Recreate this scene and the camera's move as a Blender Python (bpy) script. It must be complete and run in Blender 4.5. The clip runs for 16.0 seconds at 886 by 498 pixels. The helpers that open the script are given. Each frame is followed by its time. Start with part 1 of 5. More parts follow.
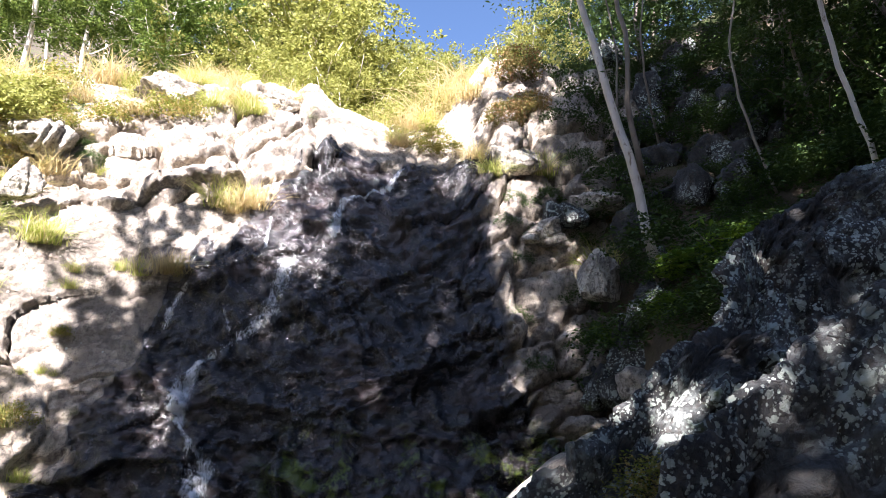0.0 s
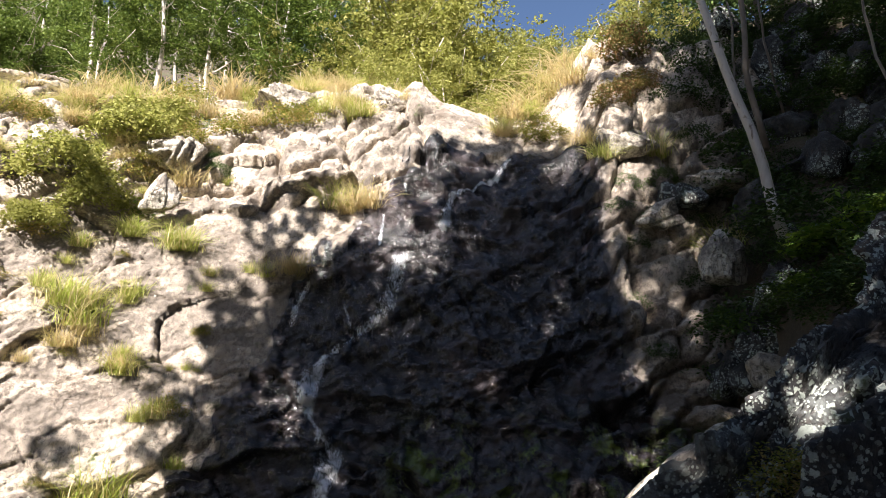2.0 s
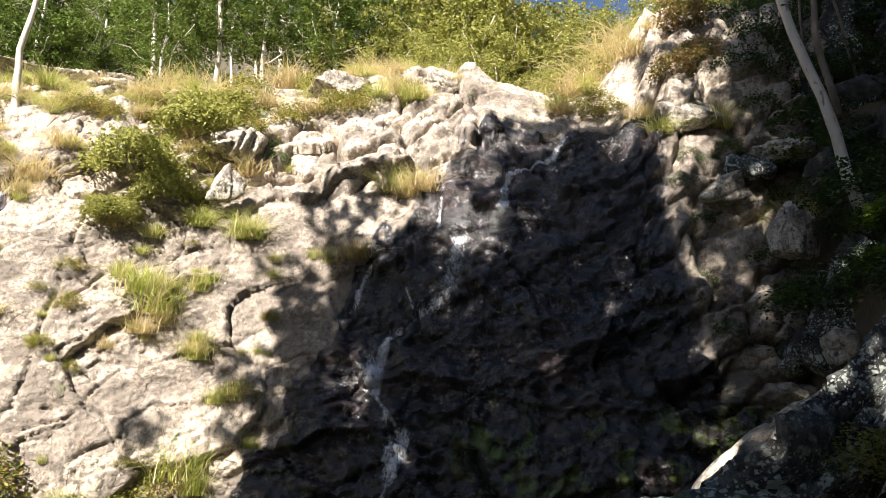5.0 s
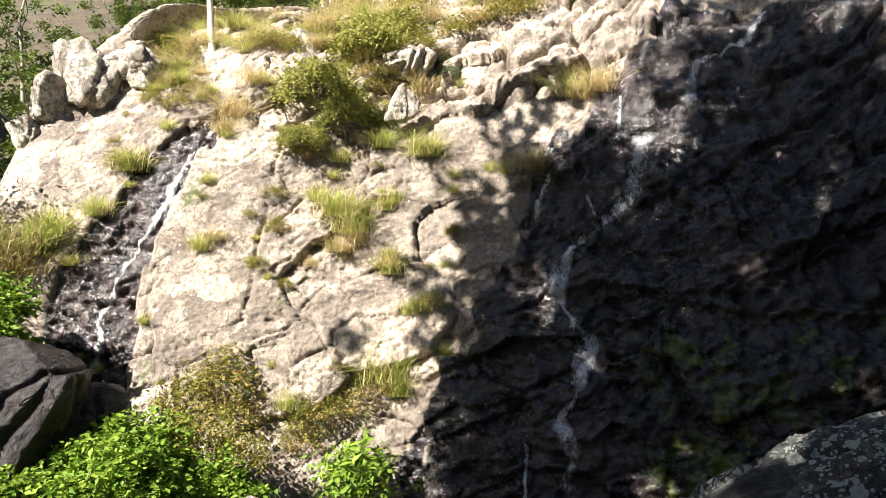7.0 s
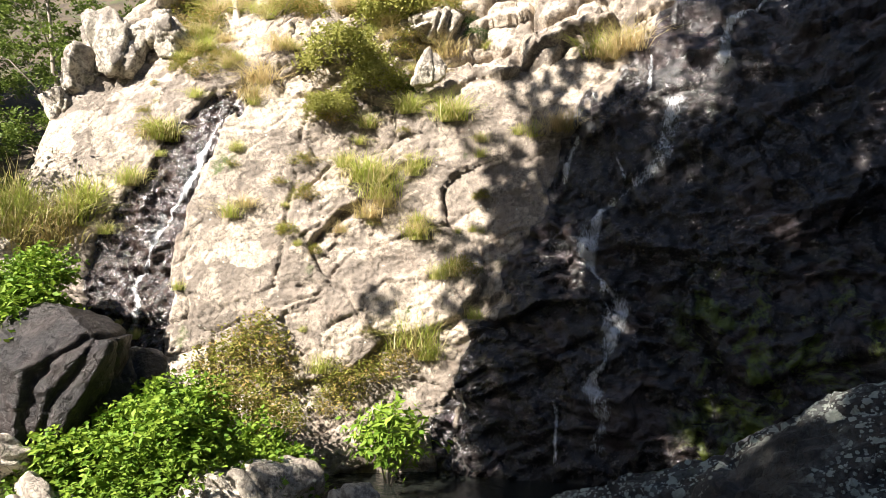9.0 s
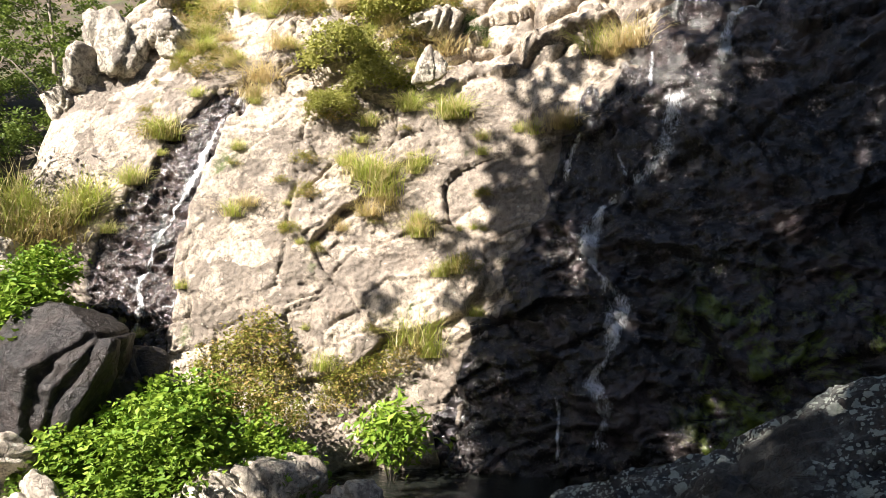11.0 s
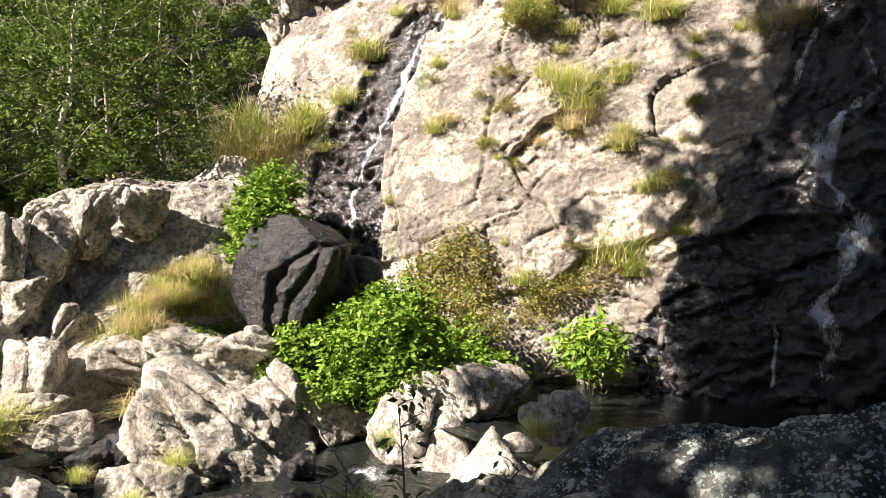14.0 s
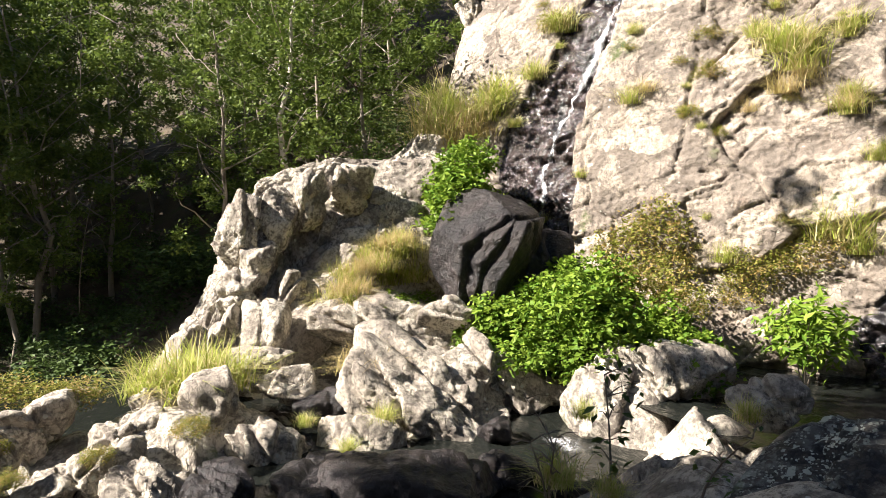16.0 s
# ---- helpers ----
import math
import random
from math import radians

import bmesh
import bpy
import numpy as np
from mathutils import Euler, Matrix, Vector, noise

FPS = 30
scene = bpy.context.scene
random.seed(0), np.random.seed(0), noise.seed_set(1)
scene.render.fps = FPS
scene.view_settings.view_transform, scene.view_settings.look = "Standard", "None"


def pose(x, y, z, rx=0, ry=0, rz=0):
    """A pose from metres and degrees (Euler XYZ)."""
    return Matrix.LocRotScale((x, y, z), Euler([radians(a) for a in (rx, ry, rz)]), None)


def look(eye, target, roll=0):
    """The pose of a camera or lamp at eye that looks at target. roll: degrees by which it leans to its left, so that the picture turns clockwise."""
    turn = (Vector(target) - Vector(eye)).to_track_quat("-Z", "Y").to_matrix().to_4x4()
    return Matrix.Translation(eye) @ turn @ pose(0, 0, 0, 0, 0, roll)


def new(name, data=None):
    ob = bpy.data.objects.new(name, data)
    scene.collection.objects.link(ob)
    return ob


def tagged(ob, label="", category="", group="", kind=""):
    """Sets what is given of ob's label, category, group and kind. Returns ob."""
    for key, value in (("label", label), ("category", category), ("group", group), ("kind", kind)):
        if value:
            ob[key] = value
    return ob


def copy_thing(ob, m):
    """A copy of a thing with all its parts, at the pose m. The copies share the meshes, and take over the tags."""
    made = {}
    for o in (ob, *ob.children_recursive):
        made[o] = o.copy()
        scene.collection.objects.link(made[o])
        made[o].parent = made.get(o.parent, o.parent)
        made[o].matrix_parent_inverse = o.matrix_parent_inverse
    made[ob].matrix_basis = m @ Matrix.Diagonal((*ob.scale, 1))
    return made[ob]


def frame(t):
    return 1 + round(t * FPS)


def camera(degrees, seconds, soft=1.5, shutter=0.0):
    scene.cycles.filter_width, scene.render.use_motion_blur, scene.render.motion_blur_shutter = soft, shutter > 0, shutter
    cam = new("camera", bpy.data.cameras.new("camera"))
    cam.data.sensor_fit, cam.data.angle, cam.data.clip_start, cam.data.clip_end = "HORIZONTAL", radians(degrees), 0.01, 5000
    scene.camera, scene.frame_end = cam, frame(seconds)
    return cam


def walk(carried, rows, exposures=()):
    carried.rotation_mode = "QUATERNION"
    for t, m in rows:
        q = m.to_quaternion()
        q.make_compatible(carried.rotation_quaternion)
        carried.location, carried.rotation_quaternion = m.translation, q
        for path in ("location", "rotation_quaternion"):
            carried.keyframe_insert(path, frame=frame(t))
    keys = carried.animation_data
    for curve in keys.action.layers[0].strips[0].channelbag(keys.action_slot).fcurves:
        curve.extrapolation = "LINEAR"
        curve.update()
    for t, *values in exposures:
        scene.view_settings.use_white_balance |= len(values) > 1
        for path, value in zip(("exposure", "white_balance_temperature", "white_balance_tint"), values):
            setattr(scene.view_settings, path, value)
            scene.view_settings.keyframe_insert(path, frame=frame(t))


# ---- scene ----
import functools

cam = camera(68.28, 16.0, soft=0.4)
EYE = 2.35  # height of the first eye over the pool's water
# seconds, x, y, z from the first eye, then yaw (to the left), pitch (up) and roll in degrees
ROWS = [
    (0, -0.001, -0.004, -0.002, -0.01, 18.96, -0.1),
    (0.5, 0.001, -0.021, -0.002, 3.67, 19.08, 0.14),
    (1, 0.001, -0.028, 0.001, 6.51, 19.07, 0.43),
    (1.5, -0.002, -0.029, 0.004, 8.64, 18.67, 0.69),
    (2, -0.013, -0.027, 0.006, 10.12, 18.11, 0.38),
    (2.5, -0.035, -0.024, 0.006, 12.36, 18.3, 0.29),
    (3, -0.065, -0.023, 0.007, 13.95, 18.23, 0.26),
    (3.2, -0.074, -0.026, 0.008, 13.65, 18.19, 0.34),
    (5.3, -0.122, -0.116, 0.035, 15.65, 15.17, 0.12),
    (5.5, -0.131, -0.118, 0.041, 17.31, 13.87, -0.24),
    (6, -0.169, -0.104, 0.057, 21.48, 11.54, -0.06),
    (6.5, -0.216, -0.092, 0.062, 25.56, 9.84, 0.15),
    (7, -0.26, -0.089, 0.056, 30.14, 8.31, 0.11),
    (7.5, -0.293, -0.094, 0.041, 32.66, 5.48, -0.18),
    (8, -0.311, -0.105, 0.023, 32.45, 5.44, -0.2),
    (8.5, -0.314, -0.116, 0.011, 32.22, 5.68, -0.14),
    (9, -0.31, -0.12, 0.011, 32.32, 5.49, -0.2),
    (11.3, -0.303, -0.138, -0.016, 32.45, 5.32, -0.49),
    (11.5, -0.312, -0.142, -0.021, 31.85, 4.48, -0.97),
    (12, -0.353, -0.155, -0.032, 32.56, 2.77, -0.6),
    (12.5, -0.404, -0.169, -0.039, 34.32, 0.49, -0.39),
    (13, -0.46, -0.187, -0.044, 37.78, -0.07, -0.23),
    (13.5, -0.512, -0.214, -0.05, 41.45, -0.75, 0.35),
    (14, -0.552, -0.253, -0.062, 48.25, -1.7, 0.54),
    (14.5, -0.575, -0.303, -0.08, 53.4, -2.2, 0.44),
    (15, -0.584, -0.358, -0.101, 58.04, -2.65, -0.14),
    (15.5, -0.592, -0.414, -0.12, 61.24, -2.89, 0.27),
    (16, -0.606, -0.465, -0.134, 63.76, -3.69, 0.39),
]


def eye_pose(x, y, z, yaw, pitch, roll):
    """A camera pose from a place, a heading and a tilt."""
    a, b = radians(yaw), radians(pitch)
    ahead = Vector((-math.sin(a) * math.cos(b), math.cos(a) * math.cos(b), math.sin(b)))
    eye = Vector((x, y, z + EYE))
    return look(eye, eye + ahead, roll)


EXPOSURES = [(0.0, 2.75, 5550, 19), (0.5, 2.66, 5600, 19), (1.0, 2.42, 5700, 17), (1.6, 2.12, 5850, 16), (2.6, 1.93, 5950, 14), (7.0, 1.92, 6080, 13), (16.0, 1.92, 6120, 14)]
walk(cam, [(r[0], eye_pose(*r[1:])) for r in ROWS], EXPOSURES)

# ---- daylight ----
SUN_AZ, SUN_EL = radians(194.0), radians(38.0)   # compass from +y, clockwise; the sun stands behind the first view
TO_SUN = Vector((math.sin(SUN_AZ) * math.cos(SUN_EL), math.cos(SUN_AZ) * math.cos(SUN_EL), math.sin(SUN_EL)))
world = bpy.data.worlds.new("world")
scene.world = world
world.use_nodes = True
wn = world.node_tree
sky = wn.nodes.new("ShaderNodeTexSky")
sky.sky_type, sky.sun_disc = "NISHITA", False
sky.sun_elevation, sky.sun_rotation = SUN_EL, SUN_AZ
wn.links.new(sky.outputs[0], wn.nodes["Background"].inputs[0])
wn.nodes["Background"].inputs[1].default_value = 0.038
sun_data = bpy.data.lights.new("sun", "SUN")
sun_data.energy, sun_data.angle, sun_data.color = 5.0, radians(0.53), (1.0, 0.89, 0.745)
sun = new("sun", sun_data)
sun.matrix_world = look(TO_SUN * 60, (0, 0, 0))

# ---- materials ----


class Mat:
    """A node material with short calls for the nodes that the surfaces share."""

    def __init__(self, name, rough=0.8):
        self.m = bpy.data.materials.new(name)
        self.m.use_nodes = True
        self.t = self.m.node_tree
        self.b = self.t.nodes["Principled BSDF"]
        self.b.inputs["Roughness"].default_value = rough
        self.co = self.t.nodes.new("ShaderNodeTexCoord").outputs["Object"]

    def put(self, sock, v):
        if hasattr(v, "is_output"):
            self.t.links.new(v, sock)
        else:
            sock.default_value = v

    def noise(self, scale, detail=5, rough=0.55, dist=0.0, stretch=None, co=None):
        n = self.t.nodes.new("ShaderNodeTexNoise")
        c = co or self.co
        if stretch:
            mp = self.t.nodes.new("ShaderNodeMapping")
            mp.inputs["Scale"].default_value = stretch
            self.t.links.new(c, mp.inputs[0])
            c = mp.outputs[0]
        self.t.links.new(c, n.inputs["Vector"])
        n.inputs["Scale"].default_value, n.inputs["Detail"].default_value = scale, detail
        n.inputs["Roughness"].default_value, n.inputs["Distortion"].default_value = rough, dist
        return n.outputs["Fac"]

    def voro(self, scale, feature="F1", out="Distance"):
        n = self.t.nodes.new("ShaderNodeTexVoronoi")
        n.feature = feature
        self.t.links.new(self.co, n.inputs["Vector"])
        n.inputs["Scale"].default_value = scale
        return n.outputs[out]

    def ramp(self, v, a, b, lo=0.0, hi=1.0):
        n = self.t.nodes.new("ShaderNodeMapRange")
        n.interpolation_type = "SMOOTHSTEP"
        self.put(n.inputs["Value"], v)
        for i, x in zip(("From Min", "From Max", "To Min", "To Max"), (a, b, lo, hi)):
            n.inputs[i].default_value = x
        return n.outputs[0]

    def mix(self, f, a, b, mode="MIX"):
        n = self.t.nodes.new("ShaderNodeMix")
        n.data_type, n.blend_type = "RGBA", mode
        for i, v in ((0, f), (6, a), (7, b)):
            if isinstance(v, tuple):
                v = (*v[:3], 1.0)
            self.put(n.inputs[i], v)
        return n.outputs[2]

    def math(self, op, a, b=0.0):
        n = self.t.nodes.new("ShaderNodeMath")
        n.operation = op
        self.put(n.inputs[0], a), self.put(n.inputs[1], b)
        return n.outputs[0]

    def attr(self, name):
        n = self.t.nodes.new("ShaderNodeAttribute")
        n.attribute_name = name
        return n.outputs["Fac"]

    def random(self):
        return self.t.nodes.new("ShaderNodeObjectInfo").outputs["Random"]

    def island(self):
        return self.t.nodes.new("ShaderNodeNewGeometry").outputs["Random Per Island"]

    def bump(self, h, strength=0.5, dist=0.02):
        n = self.t.nodes.new("ShaderNodeBump")
        n.inputs["Strength"].default_value, n.inputs["Distance"].default_value = strength, dist
        self.put(n.inputs["Height"], h)
        self.t.links.new(n.outputs[0], self.b.inputs["Normal"])

    def color(self, v):
        self.put(self.b.inputs["Base Color"], v if hasattr(v, "is_output") else (*v, 1.0))


def rock_material(name, dry_a, dry_b, pale, moss=0.0, lichen=0.5, wet_shade_attr=False, wet=0.0, spots=0.0):
    m = Mat(name, 0.85)
    big, mid, fine = m.noise(0.55, 4), m.noise(2.4, 6, 0.65, 0.6), m.noise(16.0, 6, 0.7)
    c = m.mix(m.ramp(big, 0.35, 0.65), dry_a, dry_b)
    # weathered pale crust, in blotches with ragged edges
    crust = m.ramp(m.math("ADD", m.math("MULTIPLY", mid, 0.7), m.math("MULTIPLY", fine, 0.3)), 0.56 - 0.16 * lichen, 0.64 - 0.14 * lichen)
    crust = m.math("MULTIPLY", crust, m.ramp(m.noise(0.8, 4, 0.6, 0.5), 0.36, 0.56, 0.12 if not spots else 0.0, 1.0 if not spots else 0.45))
    c = m.mix(m.ramp(m.noise(1.0, 5, 0.65, 0.8), 0.44, 0.56, 0.0, 0.95), c, tuple(0.62 * x for x in dry_a))
    if wet_shade_attr:
        # scaled-off rock is smooth and grey-tan, the crust that is left is cream
        whole = m.ramp(m.math("ADD", m.attr("crust"), m.math("MULTIPLY", m.math("SUBTRACT", fine, 0.5), 1.1)), 0.35, 0.65)
        c = m.mix(whole, m.mix(m.ramp(mid, 0.4, 0.6), tuple(0.72 * x for x in dry_a), dry_a), m.mix(m.ramp(big, 0.4, 0.6), dry_b, pale))
        crust = m.math("MULTIPLY", crust, 0.6)
    c = m.mix(crust, c, pale)
    # dark iron stains and grain
    c = m.mix(m.ramp(m.noise(1.3, 6, 0.7, 1.2), 0.56, 0.72, 0.0, 0.55), c, (0.16, 0.105, 0.07))
    c = m.mix(m.ramp(fine, 0.34, 0.54, 0.72, 0.0), c, (0.085, 0.072, 0.06))
    c = m.mix(m.ramp(m.noise(8.0, 6, 0.72, 1.2, (1.0, 1.0, 0.4)), 0.5, 0.6, 0.0, 0.4 if wet_shade_attr else 0.6), c, tuple(0.42 * x for x in dry_a))
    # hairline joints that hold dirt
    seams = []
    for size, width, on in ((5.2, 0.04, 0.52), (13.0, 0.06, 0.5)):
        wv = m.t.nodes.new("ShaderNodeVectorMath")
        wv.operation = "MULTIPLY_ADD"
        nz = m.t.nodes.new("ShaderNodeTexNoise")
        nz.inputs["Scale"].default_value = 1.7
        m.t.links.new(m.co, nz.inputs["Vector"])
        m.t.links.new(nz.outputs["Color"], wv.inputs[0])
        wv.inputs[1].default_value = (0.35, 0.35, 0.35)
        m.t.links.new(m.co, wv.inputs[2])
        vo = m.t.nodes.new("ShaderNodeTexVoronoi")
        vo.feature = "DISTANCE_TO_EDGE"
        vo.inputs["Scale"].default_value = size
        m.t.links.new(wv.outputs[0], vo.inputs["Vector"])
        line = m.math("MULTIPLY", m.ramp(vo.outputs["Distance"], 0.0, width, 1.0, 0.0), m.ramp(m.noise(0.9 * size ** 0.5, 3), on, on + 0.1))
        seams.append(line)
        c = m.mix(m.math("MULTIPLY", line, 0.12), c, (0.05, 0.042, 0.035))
    if wet_shade_attr:
        streak = m.ramp(m.noise(2.6, 5, 0.6, 0.5, (1.0, 1.0, 0.14)), 0.54, 0.68, 0.0, 0.55)
        c = m.mix(streak, c, (0.155, 0.12, 0.09))
    # small round lichen spots
    spot = m.ramp(m.voro(7.0), 0.10 + 0.12 * lichen, 0.05 + 0.10 * lichen)
    spot = m.math("MULTIPLY", spot, m.ramp(m.noise(1.7, 3), 0.5, 0.62))
    c = m.mix(spot, c, (0.52, 0.53, 0.46))
    if spots:
        for size, some in ((8.0, 0.56), (17.0, 0.48), (36.0, 0.44)):
            near = m.math("ADD", m.voro(size), m.math("MULTIPLY", m.math("SUBTRACT", m.noise(2.6 * size, 4, 0.7), 0.5), 0.8))
            rosette = m.math("MULTIPLY", m.ramp(near, 0.40, 0.34), m.ramp(m.voro(size, "F1", "Color"), some, some + 0.01))
            rosette = m.math("MULTIPLY", rosette, m.ramp(m.noise(0.8, 4), 0.44, 0.54))
            c = m.mix(rosette, c, (0.38, 0.42, 0.37))
    if moss:
        c = m.mix(m.ramp(m.noise(1.1, 6, 0.7), 0.62 - 0.2 * moss, 0.74 - 0.2 * moss), c, (0.07, 0.10, 0.02))
    w = m.attr("wet") if wet_shade_attr else wet
    mossy = m.math("MULTIPLY", m.attr("moss"), m.ramp(m.noise(1.6, 5, 0.7, 0.6), 0.48, 0.64)) if wet_shade_attr else None
    if wet_shade_attr or wet:
        edge = m.ramp(m.math("ADD", w, m.math("MULTIPLY", m.math("SUBTRACT", mid, 0.5), 0.55)), 0.3, 0.62) if wet_shade_attr else wet
        # on the cliff this near-black wet colour also holds painted tree shade
        k = 0.16 if wet_shade_attr else 0.20
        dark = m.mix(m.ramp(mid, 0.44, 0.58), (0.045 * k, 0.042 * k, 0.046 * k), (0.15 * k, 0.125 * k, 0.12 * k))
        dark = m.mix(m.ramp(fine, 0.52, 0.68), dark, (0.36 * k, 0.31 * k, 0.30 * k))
        if wet_shade_attr:
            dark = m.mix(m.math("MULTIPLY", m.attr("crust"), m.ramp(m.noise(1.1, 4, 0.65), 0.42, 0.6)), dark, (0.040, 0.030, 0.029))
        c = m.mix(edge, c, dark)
        if wet_shade_attr:
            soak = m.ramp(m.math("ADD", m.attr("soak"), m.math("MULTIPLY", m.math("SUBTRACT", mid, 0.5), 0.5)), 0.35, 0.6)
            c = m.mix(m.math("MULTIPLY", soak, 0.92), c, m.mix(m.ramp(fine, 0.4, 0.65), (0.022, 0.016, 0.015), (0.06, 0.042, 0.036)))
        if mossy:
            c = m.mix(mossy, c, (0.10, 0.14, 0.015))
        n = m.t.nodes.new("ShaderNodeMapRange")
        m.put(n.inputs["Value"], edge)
        n.inputs["To Min"].default_value, n.inputs["To Max"].default_value = 0.88, 0.2 if wet_shade_attr else 0.36
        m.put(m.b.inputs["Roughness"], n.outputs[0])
        m.b.inputs["Specular IOR Level"].default_value = 0.75 if wet_shade_attr else 0.35
    m.color(c)
    grain = m.math("ADD", m.math("ADD", m.math("MULTIPLY", mid, 1.0), m.math("MULTIPLY", m.noise(6.5, 5, 0.7, 1.0), 0.7)), m.math("ADD", m.math("MULTIPLY", fine, 0.5), m.math("MULTIPLY", m.noise(60.0, 3), 0.12)))
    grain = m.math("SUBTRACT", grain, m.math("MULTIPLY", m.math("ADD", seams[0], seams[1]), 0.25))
    m.bump(grain, 1.0, 0.04 if wet_shade_attr else 0.05)
    return m.m


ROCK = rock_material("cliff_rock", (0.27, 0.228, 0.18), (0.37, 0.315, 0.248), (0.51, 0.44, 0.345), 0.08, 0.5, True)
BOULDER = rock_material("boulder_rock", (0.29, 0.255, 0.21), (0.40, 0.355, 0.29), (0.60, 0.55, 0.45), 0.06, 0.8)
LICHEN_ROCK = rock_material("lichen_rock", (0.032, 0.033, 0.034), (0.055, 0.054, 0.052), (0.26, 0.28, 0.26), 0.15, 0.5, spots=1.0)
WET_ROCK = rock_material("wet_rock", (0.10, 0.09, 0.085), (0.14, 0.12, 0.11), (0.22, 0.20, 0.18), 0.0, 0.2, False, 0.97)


def leaf_material(name, a, b, dry=None, trans=0.25):
    m = Mat(name, 0.6)
    m.b.inputs["Specular IOR Level"].default_value = 0.25
    c = m.mix(m.island(), a, b)
    c = m.mix(m.ramp(m.noise(0.9, 3), 0.4, 0.7, 0.0, 0.5), c, tuple(0.6 * x for x in a))
    if dry:
        c = m.mix(m.ramp(m.math("ADD", m.math("MULTIPLY", m.island(), 0.5), m.noise(1.6, 3)), 0.72, 0.95), c, dry)
    m.color(c)
    tr = m.t.nodes.new("ShaderNodeBsdfTranslucent")
    m.put(tr.inputs[0], c)
    sh = m.t.nodes.new("ShaderNodeMixShader")
    sh.inputs[0].default_value = trans
    m.t.links.new(m.b.outputs[0], sh.inputs[1]), m.t.links.new(tr.outputs[0], sh.inputs[2])
    m.t.links.new(sh.outputs[0], m.t.nodes["Material Output"].inputs[0])
    return m.m


LEAF_GUM = leaf_material("gum_leaves", (0.23, 0.25, 0.05), (0.42, 0.41, 0.13), trans=0.45)
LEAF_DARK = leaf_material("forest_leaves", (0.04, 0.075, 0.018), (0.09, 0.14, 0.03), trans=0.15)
LEAF_FOREST = leaf_material("young_forest_leaves", (0.07, 0.115, 0.018), (0.19, 0.25, 0.05), trans=0.3)
LEAF_BRIGHT = leaf_material("herb_leaves", (0.10, 0.20, 0.018), (0.26, 0.36, 0.04), trans=0.3)
LEAF_SHRUB = leaf_material("shrub_leaves", (0.17, 0.20, 0.03), (0.29, 0.29, 0.06), (0.38, 0.28, 0.10), 0.4)
LEAF_RUSTY = leaf_material("rusty_leaves", (0.13, 0.14, 0.035), (0.24, 0.19, 0.06), (0.27, 0.16, 0.07), 0.3)
GRASS = leaf_material("tussock_grass", (0.32, 0.40, 0.06), (0.55, 0.56, 0.17), (0.66, 0.57, 0.31), 0.5)
STRAW = leaf_material("dry_grass", (0.55, 0.44, 0.22), (0.70, 0.58, 0.35), (0.42, 0.38, 0.14), 0.5)


def bark_material(name, a, b, c):
    m = Mat(name, 0.8)
    n = m.noise(3.0, 5, 0.6, 0.8, (1.0, 1.0, 0.25))
    k = m.mix(m.ramp(n, 0.35, 0.6), a, b)
    k = m.mix(m.ramp(m.noise(9.0, 4, 0.7, 0.5, (1, 1, 0.3)), 0.56, 0.7), k, c)
    m.color(k)
    m.bump(m.noise(20.0, 5, 0.6, 0.5, (1, 1, 0.2)), 0.5, 0.02)
    return m.m


BARK_PALE = bark_material("pale_bark", (0.42, 0.37, 0.31), (0.55, 0.50, 0.43), (0.20, 0.15, 0.11))
BARK_GREY = bark_material("grey_bark", (0.20, 0.17, 0.135), (0.30, 0.26, 0.21), (0.09, 0.07, 0.05))
BARK_DARK = bark_material("dark_bark", (0.12, 0.095, 0.07), (0.20, 0.165, 0.13), (0.05, 0.04, 0.03))


def soil_material():
    m = Mat("leaf_litter", 0.95)
    c = m.mix(m.ramp(m.noise(1.2, 6, 0.7), 0.35, 0.65), (0.04, 0.03, 0.02), (0.085, 0.066, 0.04))
    c = m.mix(m.ramp(m.noise(18.0, 5, 0.75), 0.5, 0.7), c, (0.13, 0.10, 0.06))
    c = m.mix(m.ramp(m.noise(0.8, 5, 0.7), 0.52, 0.68), c, (0.06, 0.08, 0.02))
    m.color(c)
    m.bump(m.noise(14.0, 6, 0.7), 0.8, 0.06)
    return m.m


SOIL = soil_material()


def water_material():
    m = Mat("pool_water", 0.04)
    m.color((0.012, 0.014, 0.012))
    m.b.inputs["IOR"].default_value = 1.33
    m.bump(m.noise(5.0, 4, 0.5, 0.4, (1.0, 2.2, 1.0)), 0.7, 0.03)
    return m.m


def foam_material():
    m = Mat("falling_water", 0.25)
    m.color((0.82, 0.85, 0.88))
    lace = m.math("ADD", m.noise(70.0, 4, 0.8, 0.8, (1.0, 1.0, 0.22)), m.math("MULTIPLY", m.noise(5.0, 3, 0.5, 0.5, (1.0, 1.0, 0.5)), 0.6))
    lace = m.math("ADD", lace, m.math("MULTIPLY", m.attr("core"), 0.28))
    clear = m.t.nodes.new("ShaderNodeBsdfTransparent")
    sh = m.t.nodes.new("ShaderNodeMixShader")
    holes = m.ramp(lace, 1.02, 1.30, 0.0, 0.72)
    m.put(sh.inputs[0], holes)
    m.t.links.new(clear.outputs[0], sh.inputs[1]), m.t.links.new(m.b.outputs[0], sh.inputs[2])
    m.t.links.new(sh.outputs[0], m.t.nodes["Material Output"].inputs[0])
    return m.m


WATER, FOAM = water_material(), foam_material()

# ---- numeric noise for the rock forms ----


